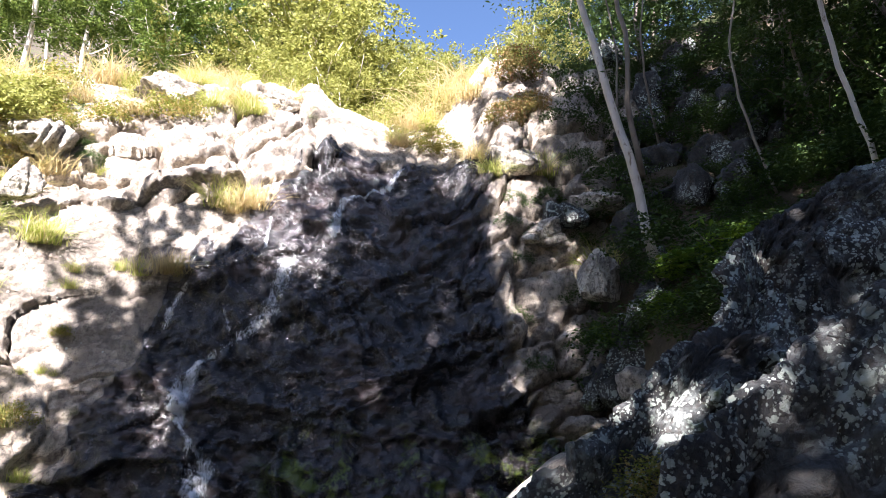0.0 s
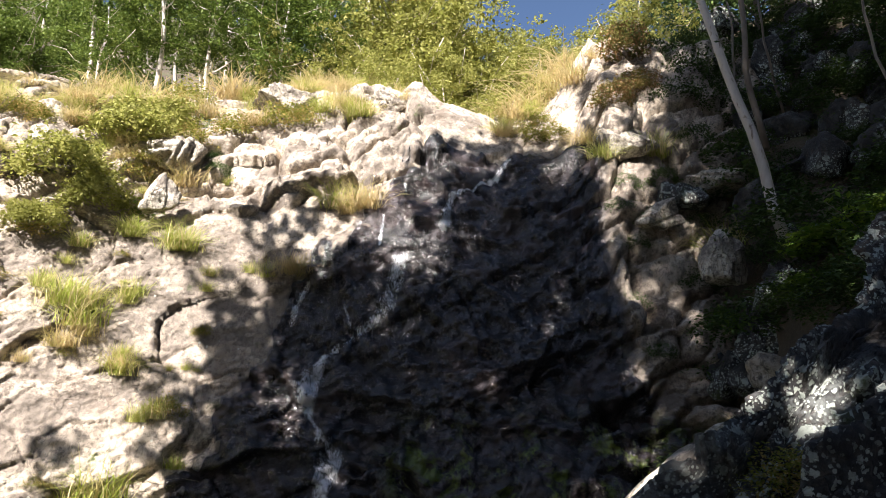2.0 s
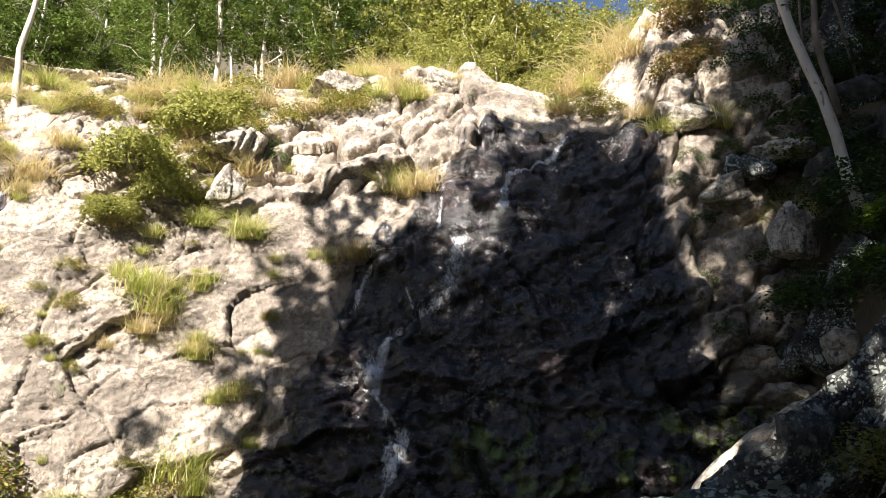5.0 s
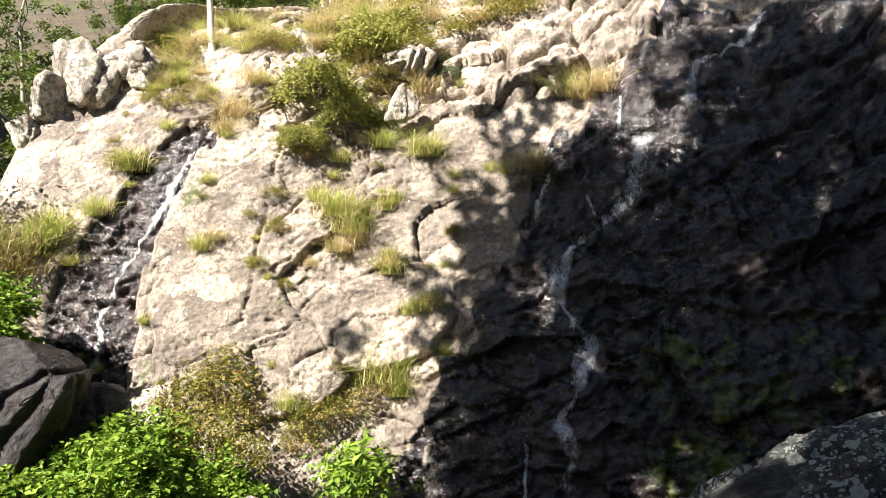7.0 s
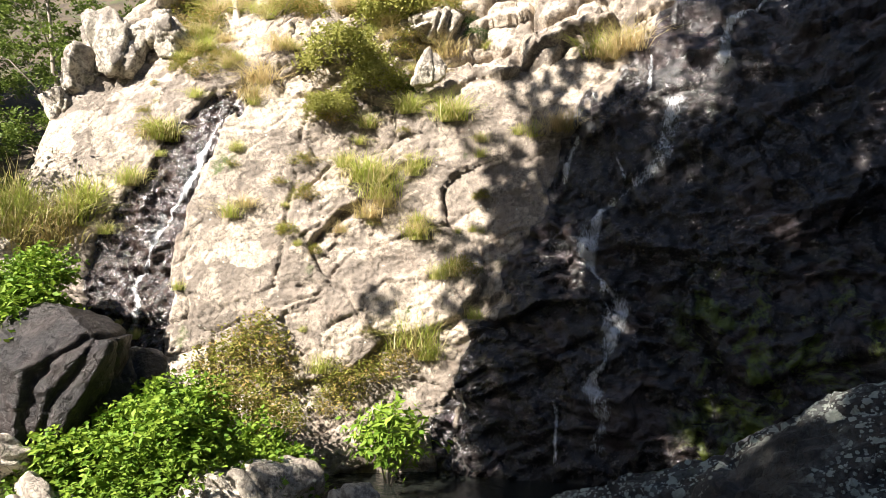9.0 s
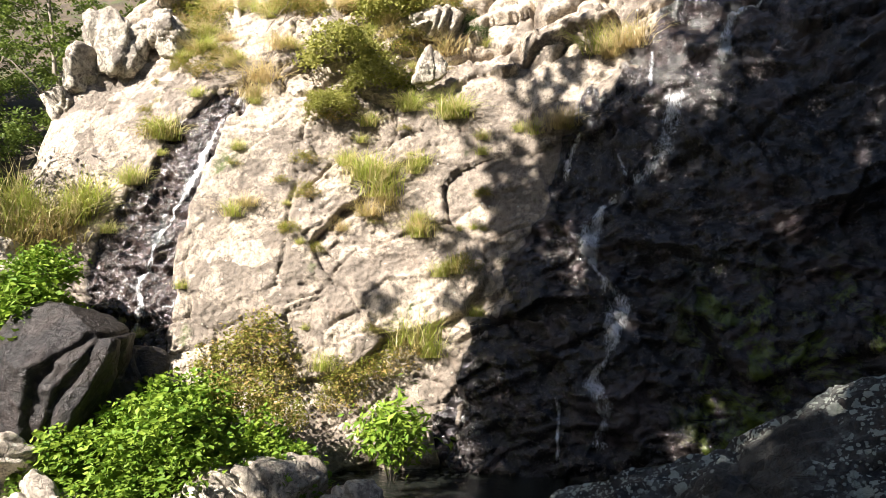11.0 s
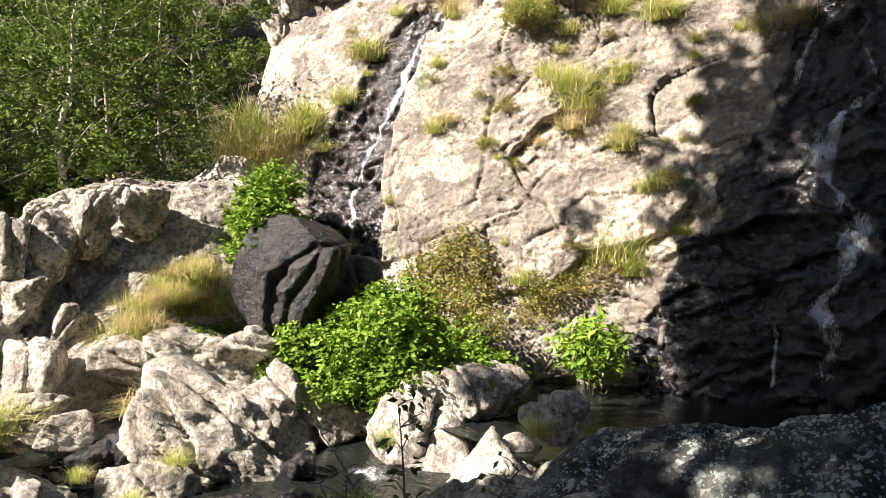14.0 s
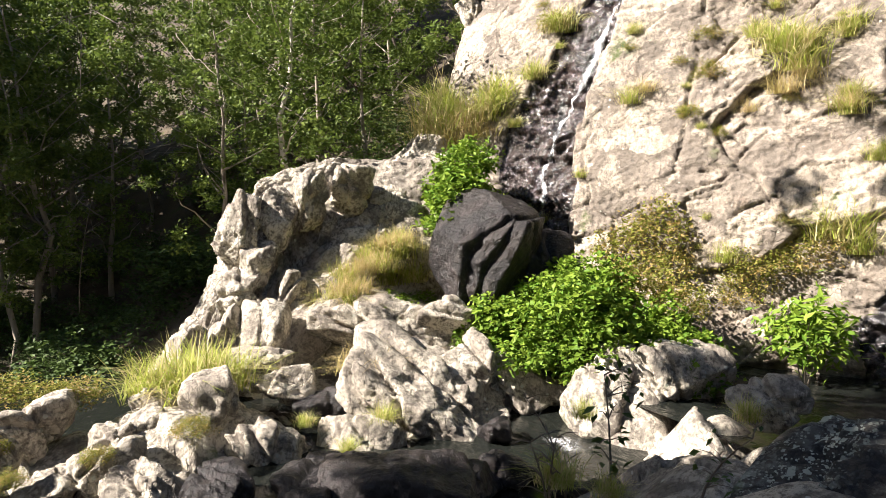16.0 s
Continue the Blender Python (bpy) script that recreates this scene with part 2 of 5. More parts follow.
def hash01(*ints, seed=0):
    h = np.full(np.broadcast(*ints).shape, 374761393 + seed * 668265263, dtype=np.uint64)
    for k, i in enumerate(ints):
        h = (h ^ (np.asarray(i).astype(np.int64).astype(np.uint64) * np.uint64((2246822519, 3266489917, 668265263)[k]))) & np.uint64(0xFFFFFFFF)
        h = (h * np.uint64(2654435761)) & np.uint64(0xFFFFFFFF)
        h = h ^ (h >> np.uint64(15))
    h = (h * np.uint64(2246822519)) & np.uint64(0xFFFFFFFF)
    return ((h ^ (h >> np.uint64(13))) & np.uint64(0xFFFFFF)).astype(float) / 0xFFFFFF


def vnoise(p, seed=0):
    """Smooth value noise, -1 to 1, of points with 2 or 3 columns."""
    i = np.floor(p)
    f = p - i
    f = f * f * (3 - 2 * f)
    out = 0.0
    d = p.shape[1]
    for c in range(2 ** d):
        bits = [(c >> k) & 1 for k in range(d)]
        w = 1.0
        for k in range(d):
            w = w * (f[:, k] if bits[k] else 1 - f[:, k])
        out = out + w * hash01(*[i[:, k] + bits[k] for k in range(d)], seed=seed)
    return out * 2 - 1


def fbm(p, octaves=5, gain=0.5, seed=0):
    out, amp = 0.0, 1.0
    for k in range(octaves):
        out = out + amp * vnoise(p * 2.03 ** k + 17.3 * k, seed + k)
        amp *= gain
    return out


def blocks(p, seed=0, jitter=0.85):
    """Jointed blocks: for each point its cell's random number, its tilted facet height and how near it is to the joint."""
    i = np.floor(p)
    best, second = np.full(len(p), 9.0), np.full(len(p), 9.0)
    cid, facet = np.zeros(len(p)), np.zeros(len(p))
    for dx in (-1, 0, 1):
        for dy in (-1, 0, 1):
            cx, cy = i[:, 0] + dx, i[:, 1] + dy
            ox = cx + 0.5 + jitter * (hash01(cx, cy, seed=seed) - 0.5)
            oy = cy + 0.5 + jitter * (hash01(cx, cy, seed=seed + 1) - 0.5)
            ex, ey = p[:, 0] - ox, p[:, 1] - oy
            d = np.maximum(np.abs(ex), np.abs(ey)) * 0.6 + np.hypot(ex, ey) * 0.4
            near = d < best
            second = np.where(near, best, np.minimum(second, d))
            best = np.where(near, d, best)
            r = hash01(cx, cy, seed=seed + 2)
            tilt = ex * (hash01(cx, cy, seed=seed + 3) - 0.5) + ey * (hash01(cx, cy, seed=seed + 4) - 0.5)
            cid, facet = np.where(near, r, cid), np.where(near, r - 0.5 + 1.4 * tilt, facet)
    return cid, facet, second - best


def curve_points(ctrl, n):
    """A smooth curve through control points (Catmull-Rom), at n even steps of its length."""
    c = np.asarray(ctrl, float)
    c = np.vstack([2 * c[0] - c[1], c, 2 * c[-1] - c[-2]])
    out = []
    for k in range(1, len(c) - 2):
        t = np.linspace(0, 1, 60, endpoint=False)[:, None]
        a, b, d, e = c[k - 1], c[k], c[k + 1], c[k + 2]
        out.append(0.5 * (2 * b + (d - a) * t + (2 * a - 5 * b + 4 * d - e) * t ** 2 + (3 * b - a - 3 * d + e) * t ** 3))
    out = np.vstack(out + [c[-2:-1]])
    s = np.r_[0, np.cumsum(np.linalg.norm(np.diff(out, axis=0), axis=1))]
    u = np.linspace(0, s[-1], n)
    return np.stack([np.interp(u, s, out[:, k]) for k in range(out.shape[1])], 1), u


def smooth_step(a, b, x):
    t = np.clip((x - a) / (b - a), 0, 1)
    return t * t * (3 - 2 * t)


def line_distance(p, line):
    """Distance of points (n, 2) from a polyline, and how far along it the nearest place is, 0 to 1."""
    line = np.asarray(line, float)
    seg = np.linalg.norm(np.diff(line, axis=0), axis=1)
    best, along, run = np.full(len(p), 1e9), np.zeros(len(p)), 0.0
    for a, b, L in zip(line[:-1], line[1:], seg):
        t = np.clip(((p - a) @ (b - a)) / (L * L), 0, 1)
        d = np.linalg.norm(p - a - t[:, None] * (b - a), axis=1)
        along = np.where(d < best, (run + t * L) / seg.sum(), along)
        best = np.minimum(best, d)
        run += L
    return best, along


def mesh_from(name, verts, faces, mat, smooth=True):
    me = bpy.data.meshes.new(name)
    me.from_pydata(verts, [], faces)
    me.materials.append(mat)
    me.polygons.foreach_set("use_smooth", np.full(len(me.polygons), smooth))
    me.update()
    return me


def grid_faces(nu, nv):
    i = np.arange(nu * nv).reshape(nu, nv)
    return np.stack([i[:-1, :-1], i[1:, :-1], i[1:, 1:], i[:-1, 1:]], -1).reshape(-1, 4)


# ---- the cliff: a plan curve along its foot, a profile that leans back, and jointed relief ----
STEP = 0.029
PLAN = [(-17.20, 9.96), (-14.3, 6.5), (-12.1, 4.9), (-9.8, 5.25), (-7.5, 6.75), (-5.5, 8.0), (-3.0, 8.75), (0.0, 9.3), (3.0, 9.8), (6.5, 10.8), (10.0, 12.5)]
PROFILE = [(-0.3, -1.2), (0.0, 0.0), (0.3, 1.5), (0.65, 3.0), (1.0, 4.5), (1.35, 5.8), (1.75, 6.8), (2.2, 7.7), (2.8, 8.5), (3.6, 9.1), (6.5, 9.9)]
foot, arc = curve_points(PLAN, 2)
length = arc[-1]
NS = int(length / STEP)
foot, arc = curve_points(PLAN, NS)
tang = np.gradient(foot, axis=0)
tang /= np.linalg.norm(tang, axis=1)[:, None]
back = np.stack([-tang[:, 1], tang[:, 0]], 1)          # away from the pool
prof, rise = curve_points(PROFILE, 2)
NV = int(rise[-1] / STEP)
prof, rise = curve_points(PROFILE, NV)
S, V = np.meshgrid(arc, rise, indexing="ij")
sv = np.stack([S.ravel(), V.ravel()], 1)


def relief(q):
    """How far the rock stands proud of the plain profile at (s, v)."""
    d = 0.16 * fbm(q / 2.8, 2, 0.5, 3)
    a = radians(-18)
    r = np.stack([q[:, 0] * math.cos(a) - q[:, 1] * math.sin(a), q[:, 0] * math.sin(a) + q[:, 1] * math.cos(a)], 1)
    warp = 0.10 * np.stack([fbm(q * 0.9, 4, 0.55, 11), fbm(q * 0.9, 4, 0.55, 12)], 1)
    some = smooth_step(-0.25, 0.35, fbm(q / 1.4, 3, 0.5, 14))           # joints open here and there only
    _, f1, e1 = blocks((r + warp) / (1.7, 1.1), 5)
    _, f2, e2 = blocks((r + 0.7 * warp) / (0.58, 0.40), 9)
    _, f3, e3 = blocks((r + 0.5 * warp) / (0.21, 0.13), 13)
    d = d + 0.17 * f1 - 0.10 * np.exp(-(e1 / 0.03) ** 2) * some
    d = d + 0.06 * f2 * (0.35 + 0.65 * some) - 0.035 * np.exp(-(e2 / 0.06) ** 2) * some
    rough = smooth_step(-0.1, 0.4, fbm(q / 0.9 + 5.0, 3, 0.5, 17))
    d = d + (0.022 * f3 - 0.006 * np.exp(-(e3 / 0.2) ** 2)) * rough
    d = d + 0.007 * (1 - 2 * np.abs(fbm((r + warp) * (2.2, 7.0), 3, 0.55, 23))) * (0.3 + 0.7 * rough)
    d = d + 0.010 * fbm(q * 6.0, 4, 0.65, 21)
    # weathered shells that break off in thin steps
    h = 3.2 * fbm((r + 1.5 * warp) * (0.55, 1.15), 5, 0.6, 25)
    d = d + 0.030 * (np.floor(h) + smooth_step(0.0, 0.10, h - np.floor(h)) - h * 0.55)
    h = 4.0 * fbm((r + warp) * (1.9, 4.2), 4, 0.6, 27)
    d = d + 0.009 * (np.floor(h) + smooth_step(0.0, 0.18, h - np.floor(h)) - h * 0.6) * (0.3 + 0.7 * rough)
    # jumbled rounded blocks on the terraces above the face and beside the right-hand gully
    jumble = smooth_step(7.45, 7.9, q[:, 1] + 0.25 * fbm(q, 2, 0.5, 33)) * smooth_step(11.6, 12.4, q[:, 0]) * smooth_step(18.9, 18.2, q[:, 0])
    jumble = np.maximum(jumble, smooth_step(20.7, 21.7, q[:, 0] + 0.3 * fbm(q, 2, 0.5, 34)) * smooth_step(3.2, 4.6, q[:, 1]))
    _, f4, e4 = blocks((r + 2.2 * warp) / (1.35, 0.72), 35)
    _, f5, e5 = blocks((r + 1.4 * warp) / (0.42, 0.30), 37)
    pile = 0.30 * np.sqrt(np.clip(e4 / 0.25, 0, 1)) - 0.28 + 0.30 * f4 + 0.05 * np.sqrt(np.clip(e5 / 0.2, 0, 1)) - 0.04 + 0.10 * f5
    return d + jumble * pile


def shells(q):
    """Where the pale outer crust of the rock is still whole (1) or has scaled off (0)."""
    a = radians(-18)
    r = np.stack([q[:, 0] * math.cos(a) - q[:, 1] * math.sin(a), q[:, 0] * math.sin(a) + q[:, 1] * math.cos(a)], 1)
    warp = 0.10 * np.stack([fbm(q * 0.9, 4, 0.55, 11), fbm(q * 0.9, 4, 0.55, 12)], 1)
    h = fbm((r + 1.5 * warp) * (0.55, 1.15), 5, 0.6, 25) + 0.35 * fbm((r + warp) * (1.9, 4.2), 4, 0.6, 27)
    return smooth_step(-0.06, 0.20, h + 0.40 * smooth_step(5.6, 8.2, q[:, 1]) - 0.16)


# the smooth bulging slab beside the side fall
slab = np.exp(-((sv[:, 0] - 6.7) / 1.5) ** 2) * smooth_step(0.5, 5.6, sv[:, 1])
sleek = smooth_step(5.0, 6.5, sv[:, 0]) * smooth_step(12.6, 11.9, sv[:, 0]) * smooth_step(3.0, 4.4, sv[:, 1]) * smooth_step(8.3, 7.6, sv[:, 1])
proud = relief(sv) * (1 - 0.62 * sleek) + 0.62 * slab


JIG = 0.04 * np.stack([fbm(sv * 2.2, 3, 0.6, 74), fbm(sv * 2.2, 3, 0.6, 75)], 1)
FAT = 0.8 + 0.35 * fbm(sv * 2.0, 3, 0.6, 70)
DEEP = 0.55 + 0.6 * fbm(sv * 1.3, 3, 0.6, 76)
SAG = 0.10 * fbm(sv * 1.6, 4, 0.6, 71)
PATCHY = 0.35 + 0.65 * smooth_step(-0.3, 0.3, fbm(sv / 0.8, 3, 0.5, 73))


def crack(line, width, depth):
    """Cuts an open joint along a line of (s, v)."""
    d, _ = line_distance(sv + JIG, line)
    depth = depth * DEEP
    proud[:] -= 0.27 * depth * np.exp(-(d / np.clip(0.5 * width * FAT, 0.022, 0.3)) ** 2)


def ledge(line, amount, fade):
    """Lets the rock above a line of (s, v) jut out over what is below it."""
    line = np.asarray(line)
    up = sv[:, 1] - np.interp(sv[:, 0], line[:, 0], line[:, 1]) - SAG
    ends = smooth_step(line[0, 0] - 0.3, line[0, 0] + 0.3, sv[:, 0]) * smooth_step(line[-1, 0] + 0.3, line[-1, 0] - 0.3, sv[:, 0])
    proud[:] += amount * 0.45 * ends * PATCHY * smooth_step(-0.03, 0.03, up) * np.exp(-np.clip(up, 0, None) / fade)
    proud[:] -= 0.14 * amount * ends * PATCHY * np.exp(-((up + 0.03) / 0.035) ** 2)


crack([(12.47, 7.31), (12.36, 6.66), (12.33, 6.11), (12.26, 5.36), (12.23, 4.95), (12.19, 4.41), (12.12, 3.59)], 0.07, 0.3)
crack([(10.42, 4.34), (10.9, 4.61), (11.38, 4.85), (11.75, 5.05), (12.16, 5.05)], 0.035, 0.18)
crack([(13.93, 6.49), (13.93, 5.94)], 0.03, 0.15)
crack([(13.59, 5.12), (13.73, 4.41), (13.9, 3.86), (13.93, 3.24)], 0.05, 0.2)
crack([(10.76, 4.24), (10.8, 3.69)], 0.03, 0.22)
crack([(13.01, 3.35), (13.32, 3.59), (13.83, 3.69)], 0.03, 0.14)
crack([(13.08, 3.24), (13.25, 2.8)], 0.04, 0.16)
crack([(12.09, 3.18), (12.26, 2.9), (12.3, 2.56)], 0.05, 0.2)
crack([(13.96, 4.2), (13.86, 4.82), (13.66, 5.33)], 0.025, 0.1)
crack([(11.65, 3.62), (11.78, 4.41), (11.82, 4.95)], 0.015, 0.06)
crack([(11.21, 3.62), (11.72, 3.86), (12.12, 4.13)], 0.012, 0.05)
crack([(9.57, 5.09), (9.47, 6.11), (10.08, 7.04), (10.59, 7.48), (11.44, 8.13)], 0.12, 0.18)
crack([(13.66, 4.54), (13.79, 3.96), (13.96, 3.38)], 0.05, 0.2)
crack([(14.58, 3.89), (14.82, 3.55), (15.19, 3.59)], 0.03, 0.12)
crack([(17.13, 6.56), (17.2, 6.08), (17.3, 5.64)], 0.04, 0.16)
crack([(17.51, 5.29), (17.71, 4.54), (17.68, 3.93)], 0.04, 0.16)
crack([(18.77, 5.87), (18.87, 5.43)], 0.03, 0.12)
crack([(20.33, 5.98), (20.44, 5.46), (20.78, 5.16)], 0.05, 0.2)
crack([(21.01, 6.25), (21.01, 5.64)], 0.03, 0.12)
ledge([(14.82, 7.41), (15.16, 7.55), (15.56, 7.51), (16.18, 7.79), (16.52, 7.92), (17.23, 8.03), (17.64, 8.16)], 0.42, 0.55)
ledge([(16.76, 9.08), (17.2, 9.02), (17.57, 9.08), (18.05, 9.12), (18.29, 9.36)], 0.3, 0.5)
ledge([(18.19, 8.4), (18.8, 8.54), (19.52, 9.02), (19.86, 9.39)], 0.32, 0.4)
ledge([(17.4, 5.5), (18.15, 5.64), (19.0, 6.05), (19.96, 6.76), (20.71, 7.14)], 0.26, 0.8)
ledge([(15.43, 3.45), (16.62, 3.79), (17.61, 3.89), (18.39, 4.3), (19.86, 4.85), (20.67, 5.26), (21.63, 5.64)], 0.34, 0.9)
ledge([(13.38, 7.86), (14.0, 8.47), (14.24, 8.78)], 0.3, 0.5)
ledge([(15.91, 6.08), (16.72, 6.35), (17.4, 6.56), (18.29, 6.73)], 0.2, 0.6)
ledge([(18.46, 7.1), (19.21, 7.58), (20.16, 7.72), (20.78, 7.62)], 0.2, 0.5)
ledge([(14.82, 3.18), (15.67, 3.48), (16.48, 3.72)], 0.22, 0.6)
ledge([(14.54, 2.22), (15.36, 2.73), (16.52, 2.9)], 0.2, 0.5)
ledge([(16.82, 2.46), (17.44, 2.56), (18.02, 2.9), (18.6, 3.28)], 0.24, 0.6)
ledge([(16.11, 2.9), (17.3, 3.59), (18.36, 3.89)], 0.18, 0.5)
ledge([(19.14, 4.44), (19.92, 4.71), (20.64, 5.05)], 0.2, 0.5)


# the courses of the trickles, from top to foot, in (s, v)
SIDE_FALL = [(11.44, 8.09), (10.97, 6.83), (10.63, 5.81), (10.29, 5.19), (10.01, 4.44), (9.91, 4.2), (10.01, 3.69), (9.84, 3.24)]
MAIN_FALL = [(18.12, 6.73), (18.02, 6.39), (17.88, 5.87), (17.51, 5.57), (17.06, 5.26), (16.86, 4.78), (16.86, 4.37), (17.13, 3.96), (17.23, 3.65), (17.06, 2.94), (16.82, 2.6), (17.03, 2.15), (16.89, 1.57)]
TOP_FALL = [(19.99, 9.32), (19.69, 8.64), (19.21, 8.16), (18.87, 7.79), (18.77, 7.1)]
THIN_FALL = [(17.78, 7.45), (17.74, 6.69)]
FAINT_FALL = [(16.72, 6.42), (16.52, 6.05), (16.45, 5.6)]
JOINT_FALL = [(17.23, 6.08), (17.4, 5.57)]
FOOT_FALL = [(16.38, 2.42), (16.38, 1.43)]


def channel(q):
    """The bed of the side fall, which widens downwards: 1 inside, 0 outside."""
    rag = q[:, 0] + 0.16 * fbm(q * (2.5, 1.0), 4, 0.6, 83)
    lo = np.interp(q[:, 1], [2.6, 4.0, 4.8, 5.4, 6.3, 7.2, 7.9, 8.3], [9.2, 9.0, 9.05, 9.2, 9.65, 10.35, 11.05, 11.45])
    hi = np.interp(q[:, 1], [2.6, 4.0, 4.9, 5.8, 6.9, 7.6, 8.3], [10.5, 10.5, 10.6, 10.88, 11.2, 11.5, 11.62])
    return smooth_step(lo - 0.10, lo + 0.12, rag) * smooth_step(hi + 0.06, hi - 0.12, rag) * smooth_step(8.45, 8.2, q[:, 1])


def soaking(q):
    """The black-brown bed of the side fall, 0 to 1."""
    return channel(q) * (0.75 + 0.4 * fbm(q * (3.0, 0.8), 3, 0.6, 84))


def wet_and_shade(q):
    """0 dry, 1 dark: running wet, with the tree shade of the central face painted in, at (s, v)."""
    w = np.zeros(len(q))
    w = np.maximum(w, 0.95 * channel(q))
    # central face: one dark mask for its wet rock and its painted shade
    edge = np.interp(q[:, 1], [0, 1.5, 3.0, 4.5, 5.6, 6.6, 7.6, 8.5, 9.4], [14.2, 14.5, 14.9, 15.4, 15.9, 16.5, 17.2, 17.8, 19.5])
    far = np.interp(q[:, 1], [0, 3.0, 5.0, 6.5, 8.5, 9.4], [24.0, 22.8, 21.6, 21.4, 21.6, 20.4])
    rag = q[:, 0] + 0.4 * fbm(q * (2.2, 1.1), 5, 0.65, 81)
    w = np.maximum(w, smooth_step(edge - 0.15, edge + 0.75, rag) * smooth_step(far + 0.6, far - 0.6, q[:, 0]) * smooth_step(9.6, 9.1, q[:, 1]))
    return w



def wall_at(s, v, out=0.0):
    """The place on the finished rock at (s, v), out metres proud of it."""
    i = np.clip(np.asarray(s, float) / arc[-1] * (NS - 1), 0, NS - 1.001)
    j = np.clip(np.asarray(v, float) / rise[-1] * (NV - 1), 0, NV - 1.001)
    i0, j0 = i.astype(int), j.astype(int)
    fi, fj = (i - i0)[..., None], (j - j0)[..., None]
    p = (wall[i0, j0] * (1 - fi) + wall[i0 + 1, j0] * fi) * (1 - fj) + (wall[i0, j0 + 1] * (1 - fi) + wall[i0 + 1, j0 + 1] * fi) * fj
    return p + out * wall_normal[i0, j0]


proud[:] -= 0.13 * channel(sv)
# water-worn lumps and ribs where it runs wet
lumps = 0.07 * (1 - 2 * np.abs(fbm(sv * (1.3, 2.3) + JIG * 4, 3, 0.55, 91))) + 0.034 * (1 - 2 * np.abs(fbm(sv * (4.2, 6.0), 3, 0.55, 92)))
proud[:] += lumps * np.clip(wet_and_shade(sv), 0, 1)
pt = np.gradient(prof, axis=0)
pt /= np.linalg.norm(pt, axis=1)[:, None]
PN = proud.reshape(NS, NV)
bk = prof[None, :, 0] - PN * pt[None, :, 1]
taller = np.interp(foot[:, 0], [-17, -12, -8.0, -3.5, -2.2, -1.2, -0.6, 0.3, 1.4, 5.0], [-0.05, -0.12, -0.05, 0.2, 0.28, 0.12, 0.02, 0.08, 0.42, 0.5])
zz = prof[None, :, 1] + taller[:, None] * np.clip(prof[None, :, 1] - 4.0, 0, None) + PN * pt[None, :, 0]
# the crest: a flat-topped block, then the notch of the upper gully
crest = np.interp(foot[:, 0], [-5.2, -4.2, -3.2, -2.5, -1.7, -0.8], [0.0, 0.14, 0.16, -0.24, -0.22, 0.0])
zz = zz + crest[:, None] * np.clip(prof[None, :, 1] - 7.6, 0, None)
wall = np.stack([foot[:, None, 0] + back[:, None, 0] * bk, foot[:, None, 1] + back[:, None, 1] * bk, zz + 0 * bk], -1)
wall_normal = np.cross(np.gradient(wall, axis=0), np.gradient(wall, axis=1))
wall_normal /= np.linalg.norm(wall_normal, axis=-1, keepdims=True)
cliff_mesh = mesh_from("cliff", wall.reshape(-1, 3), grid_faces(NS, NV), ROCK)
# carries wet rock and the shade painted on the central face
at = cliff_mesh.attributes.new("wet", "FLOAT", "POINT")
at.data.foreach_set("value", wet_and_shade(sv).astype(np.float32))
at = cliff_mesh.attributes.new("soak", "FLOAT", "POINT")
at.data.foreach_set("value", soaking(sv).astype(np.float32))
at = cliff_mesh.attributes.new("crust", "FLOAT", "POINT")
at.data.foreach_set("value", shells(sv).astype(np.float32))
at = cliff_mesh.attributes.new("moss", "FLOAT", "POINT")
at.data.foreach_set("value", (smooth_step(17.6, 18.6, sv[:, 0]) * smooth_step(4.6, 3.6, sv[:, 1])).astype(np.float32))
tagged(new("cliff", cliff_mesh), "jointed grey-tan rock face, wet along its trickles, tree shade painted dark on its centre", "cliff", kind="structure")

# ---- makers ----


